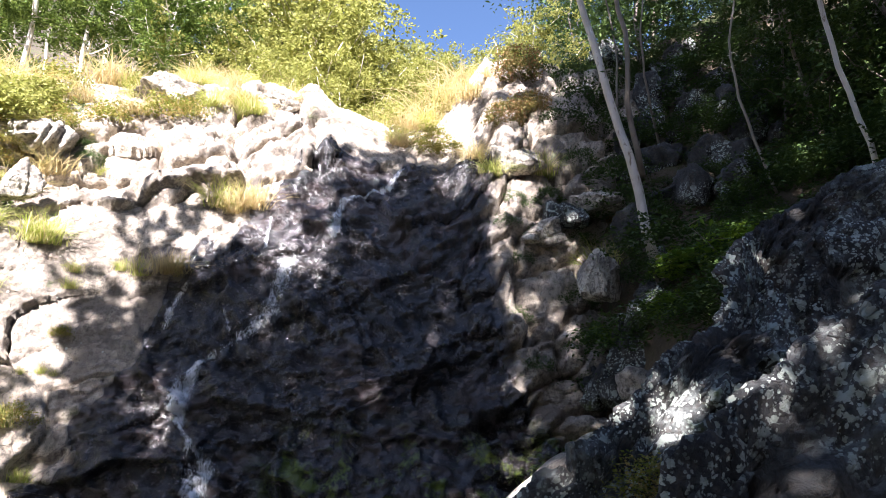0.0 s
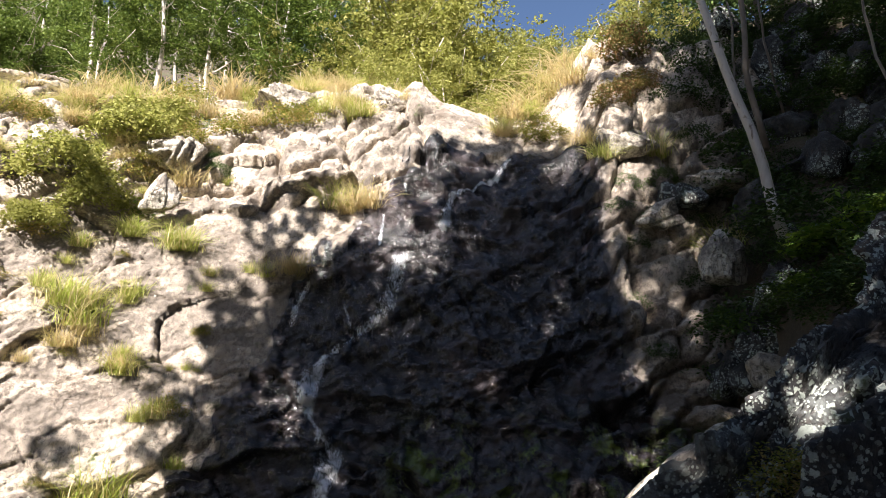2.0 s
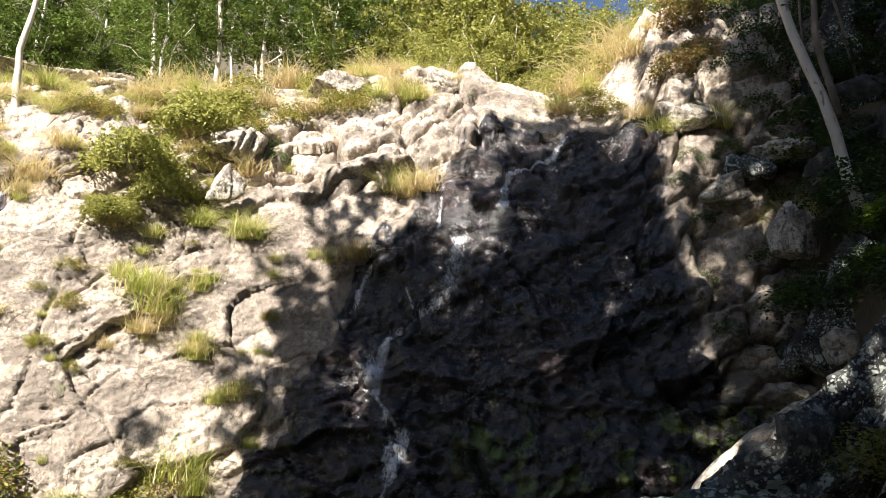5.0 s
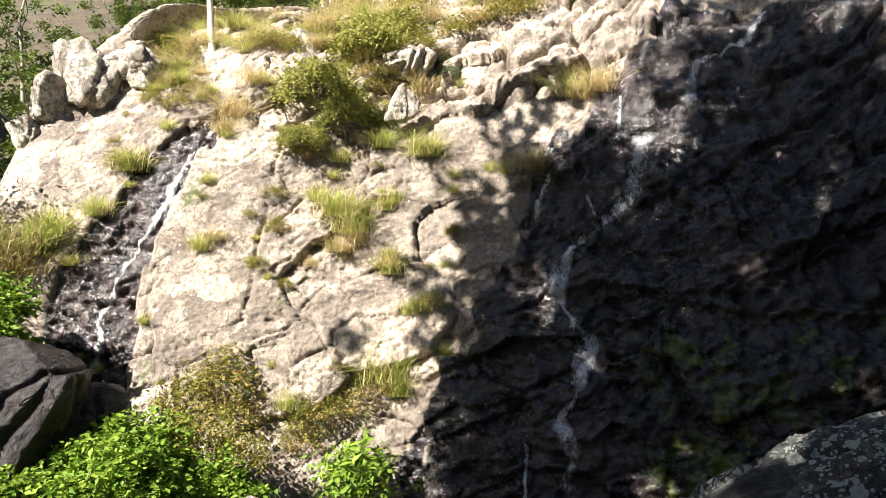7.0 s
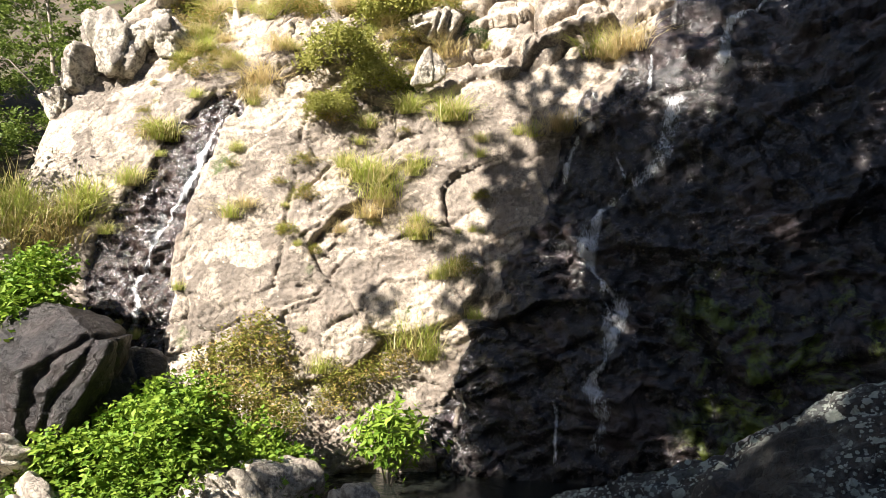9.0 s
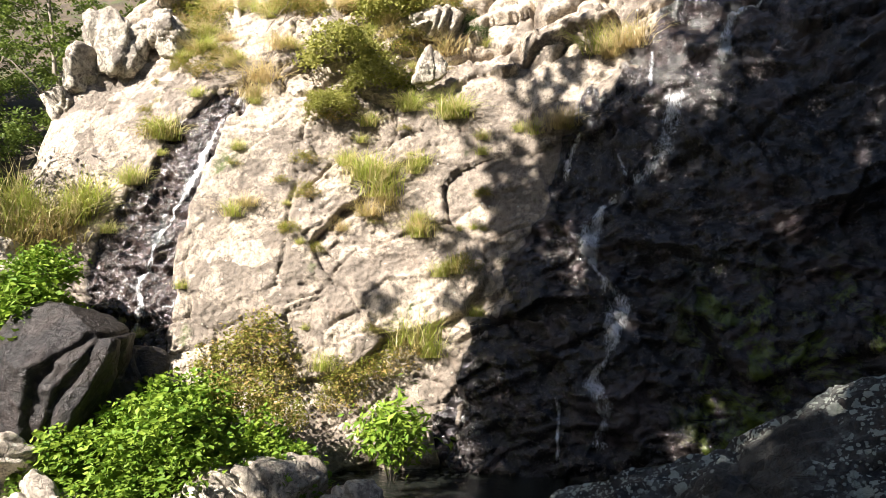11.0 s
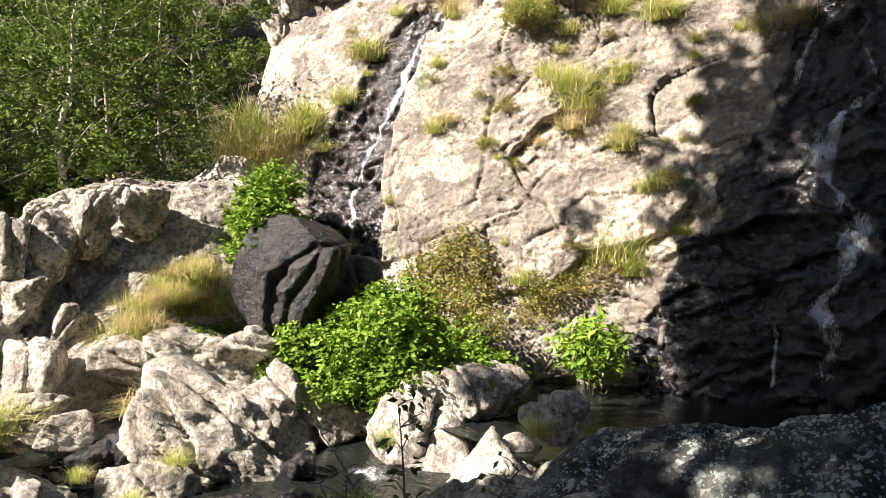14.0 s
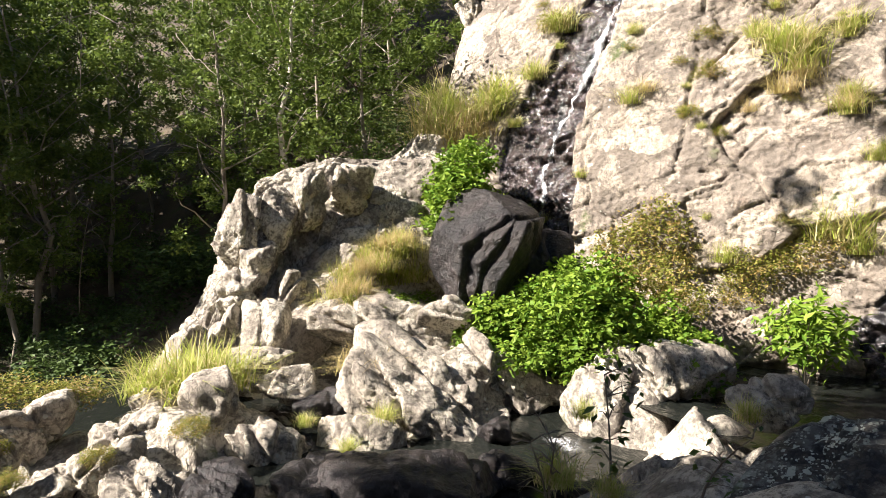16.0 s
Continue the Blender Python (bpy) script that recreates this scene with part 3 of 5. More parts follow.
def ground_height(x, y):
    """The ground round the pool: near bank, wooded slope beside it, gully downstream and the terrace above the cliff."""
    x, y = np.asarray(x, float), np.asarray(y, float)
    z = np.full(np.broadcast(x, y).shape, -0.8)
    # near bank, rising behind the start of the path
    bank = 0.75 + 0.5 * np.clip(-y - 2.0, 0, 40)
    z = np.maximum(z, -0.8 + (bank + 0.8) * smooth_step(3.4, 1.4, y) * smooth_step(-4.2, -1.8, x + 0.15 * y) )
    z = np.maximum(z, np.where(y < -3, bank - 1.5 - 0.2 * np.clip(-x - 4, 0, 10), -9))
    # wooded slope
    slope = -1.5 + 0.63 * np.minimum(x, 16) + 0.5 * y + 0.8 * np.clip(y - 10, 0, 4.5) - 0.35 * np.clip(y - 15, 0, 60)
    keep = np.where(y > 6.4, smooth_step(1.4, 3.0, x), smooth_step(-2.5, 0.8, x))
    slope = slope - 1.1 * np.exp(-((x - 2.4) / 0.7) ** 2) * smooth_step(6.5, 8.5, y)
    z = np.maximum(z, -0.8 + (slope + 0.8) * keep)
    # outcrop, bench and talus below the side fall
    for cx, cy, h, r in ((-11.3, 2.9, 2.6, 1.3), (-9.4, 3.3, 1.1, 1.1), (-9.6, 4.8, 1.9, 1.0), (-10.6, 1.3, 0.7, 1.0), (-8.2, 0.0, 0.6, 1.3), (-7.6, 5.9, 1.0, 0.9), (-3.0, 3.9, 1.0, 1.3), (-4.2, 3.7, 0.8, 1.0), (-5.2, 4.95, 0.92, 0.6), (-4.2, 4.95, 0.95, 0.7), (-3.2, 5.0, 1.0, 0.7), (-6.3, 5.0, 0.9, 0.5), (-1.8, 4.7, 1.0, 1.1)):
        z = np.maximum(z, -0.8 + h * np.exp(-((x - cx) ** 2 + (y - cy) ** 2) / r ** 2))
    # gully and forest downstream
    hill = -0.8 + 0.62 * (y + 1.0) + 0.45 * np.clip(-x - 17, 0, 60)
    hill = np.maximum(hill, -2.5 + 0.45 * np.clip(-x - 15, 0, 60))
    z = np.where(x < -11.5, np.maximum(z, z + (hill - z) * smooth_step(-11.5, -13.0, x)), z)
    # terrace above the cliff
    b = (y - np.interp(x, foot[:, 0], foot[:, 1])) * np.interp(x, foot[:, 0], -tang[:, 0] * 0 + np.clip(back[:, 1], 0.5, 1))
    top = 8.7 + 0.5 * np.clip(b - 4.0, 0, 80) + np.interp(x, [-17, -12, -8, -3.5, -1.6, -0.6, 0.6, 4], [-1.2, -0.6, -0.2, 0.6, 0.2, -0.3, 0.6, 2.4])
    top = top - 0.7 * smooth_step(6.8, 5.0, b)
    over = smooth_step(3.4, 4.4, b)
    z = np.where((x > -17) & (b > 0), np.maximum(np.where((x > 2) | (x < -11.6), z, -1.5), -1.5 + (top + 1.5) * over), z)
    return z


def make_ground():
    u = np.linspace(-1, 1, 320)
    line = 12.0 * u + 110.0 * np.sign(u) * np.abs(u) ** 4
    X, Y = np.meshgrid(line - 3.0, line + 6.0, indexing="ij")
    Z = ground_height(X, Y) + 0.22 * fbm(np.stack([X.ravel(), Y.ravel()], 1) / 2.2, 5, 0.5, 40).reshape(X.shape)
    inner = np.minimum(np.minimum(X + 12.6, 3.6 - X), np.minimum(Y + 2.5, 7.2 - Y))
    Z = Z - 0.6 * smooth_step(0.5, 1.4, inner)
    me = mesh_from("ground", np.stack([X, Y, Z], -1).reshape(-1, 3), grid_faces(320, 320), SOIL)
    tagged(new("ground", me), "steep hillside of leaf litter, soil and moss", "ground", kind="structure")
    # bare bedrock round the pool, on the near bank and under the boulders
    xs, ys = np.arange(-12.6, 3.6, 0.05), np.arange(-2.5, 7.2, 0.05)
    X, Y = np.meshgrid(xs, ys, indexing="ij")
    q = np.stack([X.ravel(), Y.ravel()], 1)
    _, f1, e1 = blocks(q / (0.9, 0.6) + 0.3 * fbm(q, 2, 0.5, 5)[:, None], 31)
    r = 0.22 * f1 - 0.08 * np.exp(-(e1 / 0.07) ** 2) + 0.07 * fbm(q * 1.7, 4, 0.5, 41)
    edge = np.minimum(np.minimum(X + 12.6, 3.6 - X), np.minimum(Y + 2.5, 7.2 - Y))
    Z = ground_height(X, Y) + r.reshape(X.shape) + 0.16 - 0.9 * smooth_step(0.9, 0.0, edge)
    me = mesh_from("rock_bed", np.stack([X, Y, Z], -1).reshape(-1, 3), grid_faces(len(xs), len(ys)), BOULDER)
    tagged(new("bedrock", me), "jointed grey bedrock round the pool", "rock", kind="structure")


def blocks3(p, seed=0):
    """The same jointed blocks in space."""
    i = np.floor(p)
    best, second = np.full(len(p), 9.0), np.full(len(p), 9.0)
    cid, facet = np.zeros(len(p)), np.zeros(len(p))
    for n in range(27):
        c = i + (n % 3 - 1, n // 3 % 3 - 1, n // 9 - 1)
        h = [hash01(c[:, 0], c[:, 1], c[:, 2], seed=seed + k) for k in range(4)]
        e = p - c - 0.5 - 0.8 * (np.stack(h[:3], 1) - 0.5)
        d = np.abs(e).max(1) * 0.5 + np.linalg.norm(e, axis=1) * 0.5
        near = d < best
        second = np.where(near, best, np.minimum(second, d))
        best = np.where(near, d, best)
        cid = np.where(near, h[3], cid)
        facet = np.where(near, h[3] - 0.5 + 0.9 * (e * (np.stack(h[:3], 1)[:, ::-1] - 0.5)).sum(1), facet)
    return cid, facet, second - best


def boulder_mesh(name, size, seed, mat, detail=5, rough=1.0, blocky=0.5):
    """An angular boulder: a block cut by random planes, split by fissures, with bedding ribs and scaled-off shells."""
    bm = bmesh.new()
    bmesh.ops.create_icosphere(bm, subdivisions=detail, radius=1.0)
    p = np.array([v.co[:] for v in bm.verts])
    rng = np.random.default_rng(seed)
    blocky = min(blocky, 1.1)
    r = (np.abs(p) ** 5).sum(1) ** -0.2
    for _ in range(10):
        n = rng.normal(size=3)
        n /= np.linalg.norm(n)
        dot = p @ n
        r = np.minimum(r, np.where(dot > 0.05, rng.uniform(0.74 - 0.22 * blocky, 1.0 - 0.11 * blocky) / np.maximum(dot, 0.05), 9.0))
    u = p * r[:, None]
    lo, hi = u.min(0), u.max(0)
    u = ((u - lo) / (hi - lo) * 2 - 1) * np.array(size)
    m = float(min(size))
    n1 = np.array([0.85, 0.35, 0.25]) + 0.35 * rng.normal(size=3)
    n1 /= np.linalg.norm(n1)
    n2 = np.cross(n1, rng.normal(size=3) * 0.5 + (0, 0.4, 1))
    n2 /= np.linalg.norm(n2)
    warp = fbm(u * 1.5 + seed, 3, 0.55, seed)
    # ribs along the bedding, open here and there
    h = u @ n1 / (0.10 + 0.10 * m) + 1.1 * warp
    saw = h - np.floor(h)
    patch = smooth_step(-0.25, 0.35, fbm(u * 1.9 - seed, 3, 0.55, seed + 4))
    bump = (0.012 + 0.05 * m) * (smooth_step(0.0, 0.16, saw) * (1 - 0.8 * saw) - 0.45) * patch * (0.5 + 0.6 * blocky)
    # fissures right through the block
    for k in range(2 + int(3 * blocky)):
        d = n1 if k % 3 else n2
        d = d + 0.25 * rng.normal(size=3)
        d /= np.linalg.norm(d)
        off = rng.uniform(-0.65, 0.65) * float(np.abs(u @ d).max())
        gap = np.abs(u @ d - off + 0.07 * m * warp + 0.025 * fbm(u * 4.0 + k, 3, 0.6, seed + k))
        bump = bump - m * rng.uniform(0.10, 0.24) * np.exp(-(gap / (0.018 + 0.035 * m)) ** 2)
        bump = bump + m * 0.07 * np.sign(rng.uniform(-1, 1)) * np.tanh((u @ d - off) / 0.03) * blocky
    # shells and chips
    h = 3.0 * fbm(u * 1.3 / m ** 0.5 + seed, 4, 0.58, seed + 2)
    bump = bump + m * 0.032 * (np.floor(h) + smooth_step(0.0, 0.14, h - np.floor(h)) - 0.35 * h) * rough
    _, chip, _ = blocks3(u / (0.55 * m + 0.10), seed + 30)
    bump = bump + m * 0.10 * chip * (0.4 + 0.6 * blocky)
    bump = bump + 0.016 * fbm(u * 6.5, 4, 0.6, seed + 3) * rough
    q = u + p * bump[:, None]
    bm.free()
    faces = ico_faces(detail)
    return mesh_from(name, q, faces, mat)


@functools.lru_cache(None)
def ico_faces(detail):
    bm = bmesh.new()
    bmesh.ops.create_icosphere(bm, subdivisions=detail, radius=1.0)
    out = [[v.index for v in f.verts] for f in bm.faces]
    bm.free()
    return out


def boulder(x, y, z, size, seed, mat=None, turn=(0, 0, 0), label="", name="boulder", group="rocks round the pool", detail=5, blocky=0.5, rough=1.0):
    detail = 4 if max(size) < (0.6 if "slope" in group else 0.3) else 6 if max(size) > 0.76 else 5
    ob = new(name, boulder_mesh(name, size, seed, mat or BOULDER, detail, rough, blocky))
    ob.matrix_world = pose(x, y, z, *turn)
    return tagged(ob, label or "pale grey weathered boulder with lichen crust", "rock", group)


def tube(bm, pts, radii, sides=6):
    """A tapered tube along points, added to a bmesh."""
    rings = []
    for k, (c, r) in enumerate(zip(pts, radii)):
        c = Vector(c)
        d = (Vector(pts[min(k + 1, len(pts) - 1)]) - Vector(pts[max(k - 1, 0)])).normalized()
        a = d.orthogonal().normalized()
        b = d.cross(a)
        rings.append([bm.verts.new(c + r * (math.cos(2 * math.pi * i / sides) * a + math.sin(2 * math.pi * i / sides) * b)) for i in range(sides)])
    for p, q in zip(rings[:-1], rings[1:]):
        for i in range(sides):
            f = bm.faces.new((p[i], p[(i + 1) % sides], q[(i + 1) % sides], q[i]))
            f.smooth = True
    bm.faces.new(rings[-1])
    bm.faces.new(rings[0][::-1])


def part(name, bm, mat, parent, label=""):
    """Links a bmesh (or a finished mesh) as one mesh object under a thing."""
    if isinstance(bm, bmesh.types.BMesh):
        me = bpy.data.meshes.new(name)
        bm.to_mesh(me)
        bm.free()
        me.materials.append(mat)
    else:
        me = bm
    ob = new(name, me)
    ob.parent = parent
    return tagged(ob, label)


def leaves_mesh(name, centres, rng, leaf, mat, per=10, spread=0.25, wide=0.38, droop=0.3):
    """Clumps of single leaves (two triangles folded along the midrib) round centres."""
    c = np.repeat(np.asarray(centres, float), per, axis=0)
    n = len(c)
    c = c + rng.normal(size=(n, 3)) * spread * np.array([1, 1, 0.7])
    d = rng.normal(size=(n, 3))
    d[:, 2] = d[:, 2] * 0.6 - droop
    d /= np.linalg.norm(d, axis=1)[:, None]
    up = rng.normal(size=(n, 3)) * 0.55 + (0, 0, 1)
    side = np.cross(d, up)
    side /= np.linalg.norm(side, axis=1)[:, None] + 1e-9
    nor = np.cross(side, d)
    L = leaf * rng.uniform(0.6, 1.25, n)[:, None]
    w = L * wide
    v = np.stack([c, c + d * L * 0.45 + side * w * 0.5 + nor * w * 0.14, c + d * L, c + d * L * 0.45 - side * w * 0.5 + nor * w * 0.14], 1).reshape(-1, 3)
    i = np.arange(n)[:, None] * 4
    f = np.concatenate([i + (0, 1, 2), i + (0, 2, 3)], 1).reshape(-1, 3)
    return mesh_from(name, v, f, mat, False)


def tree(seed, height, trunk_r, crown_r, mat_leaf, mat_bark, leaf=0.11, clumps=420, per=12, bare=0.45, lean=0.12, name="tree", limbs=9, spread=0.28, wide=0.62, droop=0.1):
    """A tree: tapered trunk and limbs, and a crown of many single leaves with gaps."""
    rng = np.random.default_rng(seed)
    root = new(name)
    root["tall"] = height
    bm = bmesh.new()
    n = 9
    off = np.cumsum(rng.normal(size=(n, 2)) * lean * height / n, axis=0)
    off -= off[0]
    tr = [(off[k, 0], off[k, 1], -0.4 + (height * 0.92 + 0.4) * k / (n - 1)) for k in range(n)]
    tube(bm, tr, [trunk_r * (1.25 if k == 0 else 1) * (1 - 0.85 * k / (n - 1)) for k in range(n)], 8)
    cents = []
    for k in range(limbs):
        h = bare + (0.97 - bare) * (k + rng.uniform(0, 0.8)) / limbs
        f = h * (n - 1)
        b0 = np.array(tr[int(f)]) * (1 - f % 1) + np.array(tr[min(int(f) + 1, n - 1)]) * (f % 1)
        a = 2.4 * k + rng.uniform(-0.5, 0.5)
        reach = crown_r * (1.05 - 0.55 * abs(h - 0.5 * (1 + bare)) / (0.5 * (1 - bare))) * rng.uniform(0.7, 1.15)
        pts, r0 = [], trunk_r * 0.42 * (1.1 - h)
        for j in range(6):
            u = j / 5
            pts.append(b0 + np.array([math.cos(a) * reach * u, math.sin(a) * reach * u, reach * (0.55 * u + 0.15 * u * u)]) + rng.normal(size=3) * 0.07 * reach * u)
        tube(bm, [tuple(p) for p in pts], [max(r0 * (1 - 0.8 * j / 5), 0.008) for j in range(6)], 5)
        for j in range(int(clumps / limbs)):
            u = rng.uniform(0.35, 1.08)
            q = pts[min(int(u * 5), 5)]
            cents.append(q + rng.normal(size=3) * crown_r * np.array([0.22, 0.22, 0.16]))
    part("trunk", bm, mat_bark, root)
    part("crown", leaves_mesh("crown", cents, rng, leaf, mat_leaf, per, spread, wide, droop), mat_leaf, root)
    return root


def bush_mesh(name, seed, size, leaf, mat, clumps=150, per=9, wide=0.5, droop=0.1, spread=0.12):
    """A mound of leaves with an uneven outline, on a few stems."""
    rng = np.random.default_rng(seed)
    d = rng.normal(size=(clumps, 3))
    d[:, 2] = np.abs(d[:, 2])
    d /= np.linalg.norm(d, axis=1)[:, None]
    r = (0.55 + 0.45 * rng.uniform(size=clumps) ** 0.5) * (1 + 0.32 * fbm(d * 2.4 + seed, 3, 0.5, seed))
    c = d * r[:, None] * np.array(size)
    return leaves_mesh(name, c, rng, leaf, mat, per, spread * max(size), wide, droop)


def tuft_mesh(name, seed, n, height, spread, mat, width=0.012, flop=0.8):
    """A tussock: arching tapered blades from one root."""
    rng = np.random.default_rng(seed)
    az = rng.uniform(0, 2 * math.pi, n)
    L = height * rng.uniform(0.55, 1.15, n)
    out = rng.uniform(0.15, 1.0, n) * flop
    base = rng.normal(size=(n, 2)) * spread * 0.22
    dirv = np.stack([np.cos(az), np.sin(az)], 1)
    side = np.stack([-dirv[:, 1], dirv[:, 0], np.zeros(n)], 1)
    verts = []
    for k, u in enumerate((0.0, 0.35, 0.7, 1.0)):
        rad = L * out * (0.25 * u + 0.75 * u * u)
        z = L * (u - 0.62 * out * u * u)
        c = np.concatenate([base + dirv * rad[:, None], z[:, None]], 1)
        w = width * (1.0, 0.9, 0.6, 0.06)[k]
        verts += [c - side * w, c + side * w]
    v = np.stack(verts, 1).reshape(-1, 3)
    i = np.arange(n)[:, None] * 8
    f = np.concatenate([i + (0, 1, 3, 2), i + (2, 3, 5, 4), i + (4, 5, 7, 6)], 1).reshape(-1, 4)
    return mesh_from(name, v, f, mat, True)

# ---- the hillside and the pool ----
make_ground()


def water_sheet(name, x0, x1, y0, y1, z, label):
    me = mesh_from(name, [(x0, y0, z), (x1, y0, z), (x1, y1, z), (x0, y1, z)], [(0, 1, 2, 3)], WATER)
    return tagged(new(name, me), label, "water", kind="structure")


water_sheet("pool", -9.0, 3.0, 4.7, 10.5, 0.0, "dark rippled plunge pool at the cliff foot")
water_sheet("outflow", -12.0, -3.5, -2.0, 4.7, -0.42, "dark shallow water running out between the boulders")


# ---- rocks ----
# boulders between the pool and its outflow
boulder(-6.60, 4.56, 0.04, (0.45, 0.36, 0.52), 11, BOULDER, (0, 0, 50), 'cream lichen-crusted boulder at the pool edge', 'boulder', blocky=0.5, detail=5)
boulder(-6.39, 5.33, 0.18, (0.78, 0.47, 0.42), 12, BOULDER, (0, 4, 45), 'large cream boulder with a flat sunlit top beside the pool', 'boulder', blocky=0.5, detail=5)
boulder(-8.06, 3.95, -0.08, (1.00, 0.60, 0.62), 13, BOULDER, (0, 6, 59), 'long fissured grey boulder with pale lichen below the herb bush', 'boulder', blocky=1.0, detail=5)
boulder(-7.76, 2.80, -0.25, (0.99, 0.59, 0.66), 14, BOULDER, (0, 12, 65), 'big fractured boulder split by open clefts beside the outflow', 'boulder', blocky=1.6, detail=5)
boulder(-7.37, 1.91, -0.38, (0.54, 0.27, 0.29), 15, BOULDER, (0, 14, 71), 'flat tilted slab of pale rock at the outflow', 'boulder', blocky=0.5, detail=5)
boulder(-7.47, 0.90, -0.40, (0.47, 0.33, 0.36), 16, BOULDER, (0, 8, 79), 'split brown-grey boulder with a shaded flank', 'boulder', blocky=1.2, detail=5)
boulder(-7.93, 0.46, -0.15, (0.38, 0.30, 0.56), 17, BOULDER, (0, -5, 83), 'upright pale boulder with ribbed lichen crust', 'boulder', blocky=1.0, detail=5)
boulder(-8.36, -0.10, -0.17, (0.34, 0.27, 0.34), 18, BOULDER, (0, 0, 87), '', 'boulder', blocky=1.0, detail=5)
boulder(-7.80, -0.55, -0.22, (0.44, 0.31, 0.29), 19, BOULDER, (0, -8, 91), '', 'boulder', blocky=1.0, detail=5)
boulder(-8.15, -1.26, -0.06, (0.39, 0.31, 0.36), 20, BOULDER, (0, -10, 96), '', 'boulder', blocky=1.2, detail=5)
boulder(-7.20, -0.80, -0.24, (0.47, 0.33, 0.25), 21, BOULDER, (0, 0, 93), '', 'boulder', blocky=1.0, detail=5)
boulder(-6.66, -0.35, -0.25, (0.36, 0.25, 0.26), 22, BOULDER, (0, 0, 89), '', 'boulder', blocky=1.0, detail=5)
boulder(-8.60, 1.26, -0.00, (0.41, 0.29, 0.24), 23, BOULDER, (0, 0, 78), 'low pale boulder in front of the tussocks', 'boulder', blocky=1.0, detail=5)
boulder(-8.22, 1.80, -0.21, (0.47, 0.24, 0.20), 24, WET_ROCK, (0, 0, 73), 'flat wet dark slab in the outflow', 'boulder', blocky=0.5, detail=5)
boulder(-5.90, 1.86, -0.30, (0.85, 0.50, 0.26), 25, WET_ROCK, (0, 0, 67), 'dark water-worn rock, wet, in the outflow', 'boulder', blocky=0.5, detail=5)
for k, (x, y, w) in enumerate(((-6.4, 0.2, 0.42), (-6.0, 0.95, 0.40), (-5.85, 2.75, 0.36), (-6.6, 1.3, 0.34), (-6.9, 3.3, 0.26), (-5.2, 3.1, 0.30), (-4.9, 3.9, 0.34))):
    boulder(x, y, -0.34, (w, 0.7 * w, 0.6 * w), 430 + k, WET_ROCK, (0, 6 * (k % 3), 40 * k), "dark wet rock half sunk in the outflow", blocky=0.9)
boulder(-9.24, 1.13, 0.20, (0.42, 0.29, 0.16), 26, BOULDER, (0, 0, 80), '', 'boulder', blocky=0.5, detail=5)
boulder(-7.29, -1.63, -0.04, (0.38, 0.30, 0.33), 27, BOULDER, (0, 0, 100), '', 'boulder', blocky=1.0, detail=5)
# brown bench of rock under the herb bush, and the wet black rock below the side fall
boulder(-9.30, 2.94, 0.49, (1.12, 0.56, 0.47), 30, BOULDER, (0, -4, 69), 'brown-grey bench of bare rock', 'boulder', blocky=0.5, detail=5)
boulder(-8.60, 3.60, 0.70, (0.46, 0.28, 0.31), 31, BOULDER, (0, 0, 63), 'blocky grey-brown rock beside the herb bed', 'boulder', blocky=0.5, detail=5)
boulder(-8.68, 5.05, 1.40, (0.58, 0.29, 0.49), 33, WET_ROCK, (0, 0, 56), 'dark wet rock step under the side fall', 'boulder', blocky=0.5, detail=5)
boulder(-8.90, 4.28, 1.57, (0.78, 0.50, 0.90), 32, WET_ROCK, (0, 14, 60), 'black wet rounded rock below the side fall', 'boulder', blocky=0.15, detail=5, rough=0.7)
# white outcrop with the rooted tree
boulder(-9.95, 1.44, 0.19, (0.36, 0.22, 0.20), 48, BOULDER, (0, 0, 78), '', 'boulder', blocky=0.5, detail=5)
# the shaded lichen slabs on the near side of the pool
boulder(-4.69, 4.98, 0.40, (0.37, 0.22, 0.25), 53, BOULDER, (0, 0, 40), 'half-shaded grey rock at the water', 'boulder', blocky=0.5, detail=5)
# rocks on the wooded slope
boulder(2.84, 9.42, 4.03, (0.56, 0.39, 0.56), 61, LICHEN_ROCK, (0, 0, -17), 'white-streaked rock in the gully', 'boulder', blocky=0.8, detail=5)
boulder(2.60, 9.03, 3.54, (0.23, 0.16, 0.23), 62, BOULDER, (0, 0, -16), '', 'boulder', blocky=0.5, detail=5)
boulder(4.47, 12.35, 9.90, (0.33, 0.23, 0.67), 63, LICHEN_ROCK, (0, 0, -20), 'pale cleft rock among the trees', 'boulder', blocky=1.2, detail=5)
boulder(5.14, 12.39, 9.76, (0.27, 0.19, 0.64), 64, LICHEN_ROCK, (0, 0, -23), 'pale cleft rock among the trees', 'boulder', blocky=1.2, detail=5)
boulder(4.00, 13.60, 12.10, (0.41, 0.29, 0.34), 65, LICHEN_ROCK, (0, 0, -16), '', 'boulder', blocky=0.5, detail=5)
boulder(3.04, 12.86, 10.40, (0.50, 0.35, 0.50), 66, BOULDER, (0, 0, -13), '', 'boulder', blocky=0.5, detail=5)
boulder(1.50, 11.36, 7.98, (0.53, 0.43, 0.29), 67, BOULDER, (0, 0, -8), '', 'boulder', blocky=1.0, detail=5)
boulder(2.14, 10.80, 6.65, (0.44, 0.36, 0.25), 68, LICHEN_ROCK, (0, 0, -11), '', 'boulder', blocky=0.5, detail=5)
boulder(2.74, 10.90, 6.96, (0.50, 0.40, 0.20), 69, BOULDER, (0, 0, -14), '', 'boulder', blocky=0.5, detail=5)
boulder(2.49, 10.04, 5.36, (0.34, 0.24, 0.43), 70, BOULDER, (0, 0, -14), 'sunlit rounded rock beside a tussock', 'boulder', blocky=0.5, detail=5)
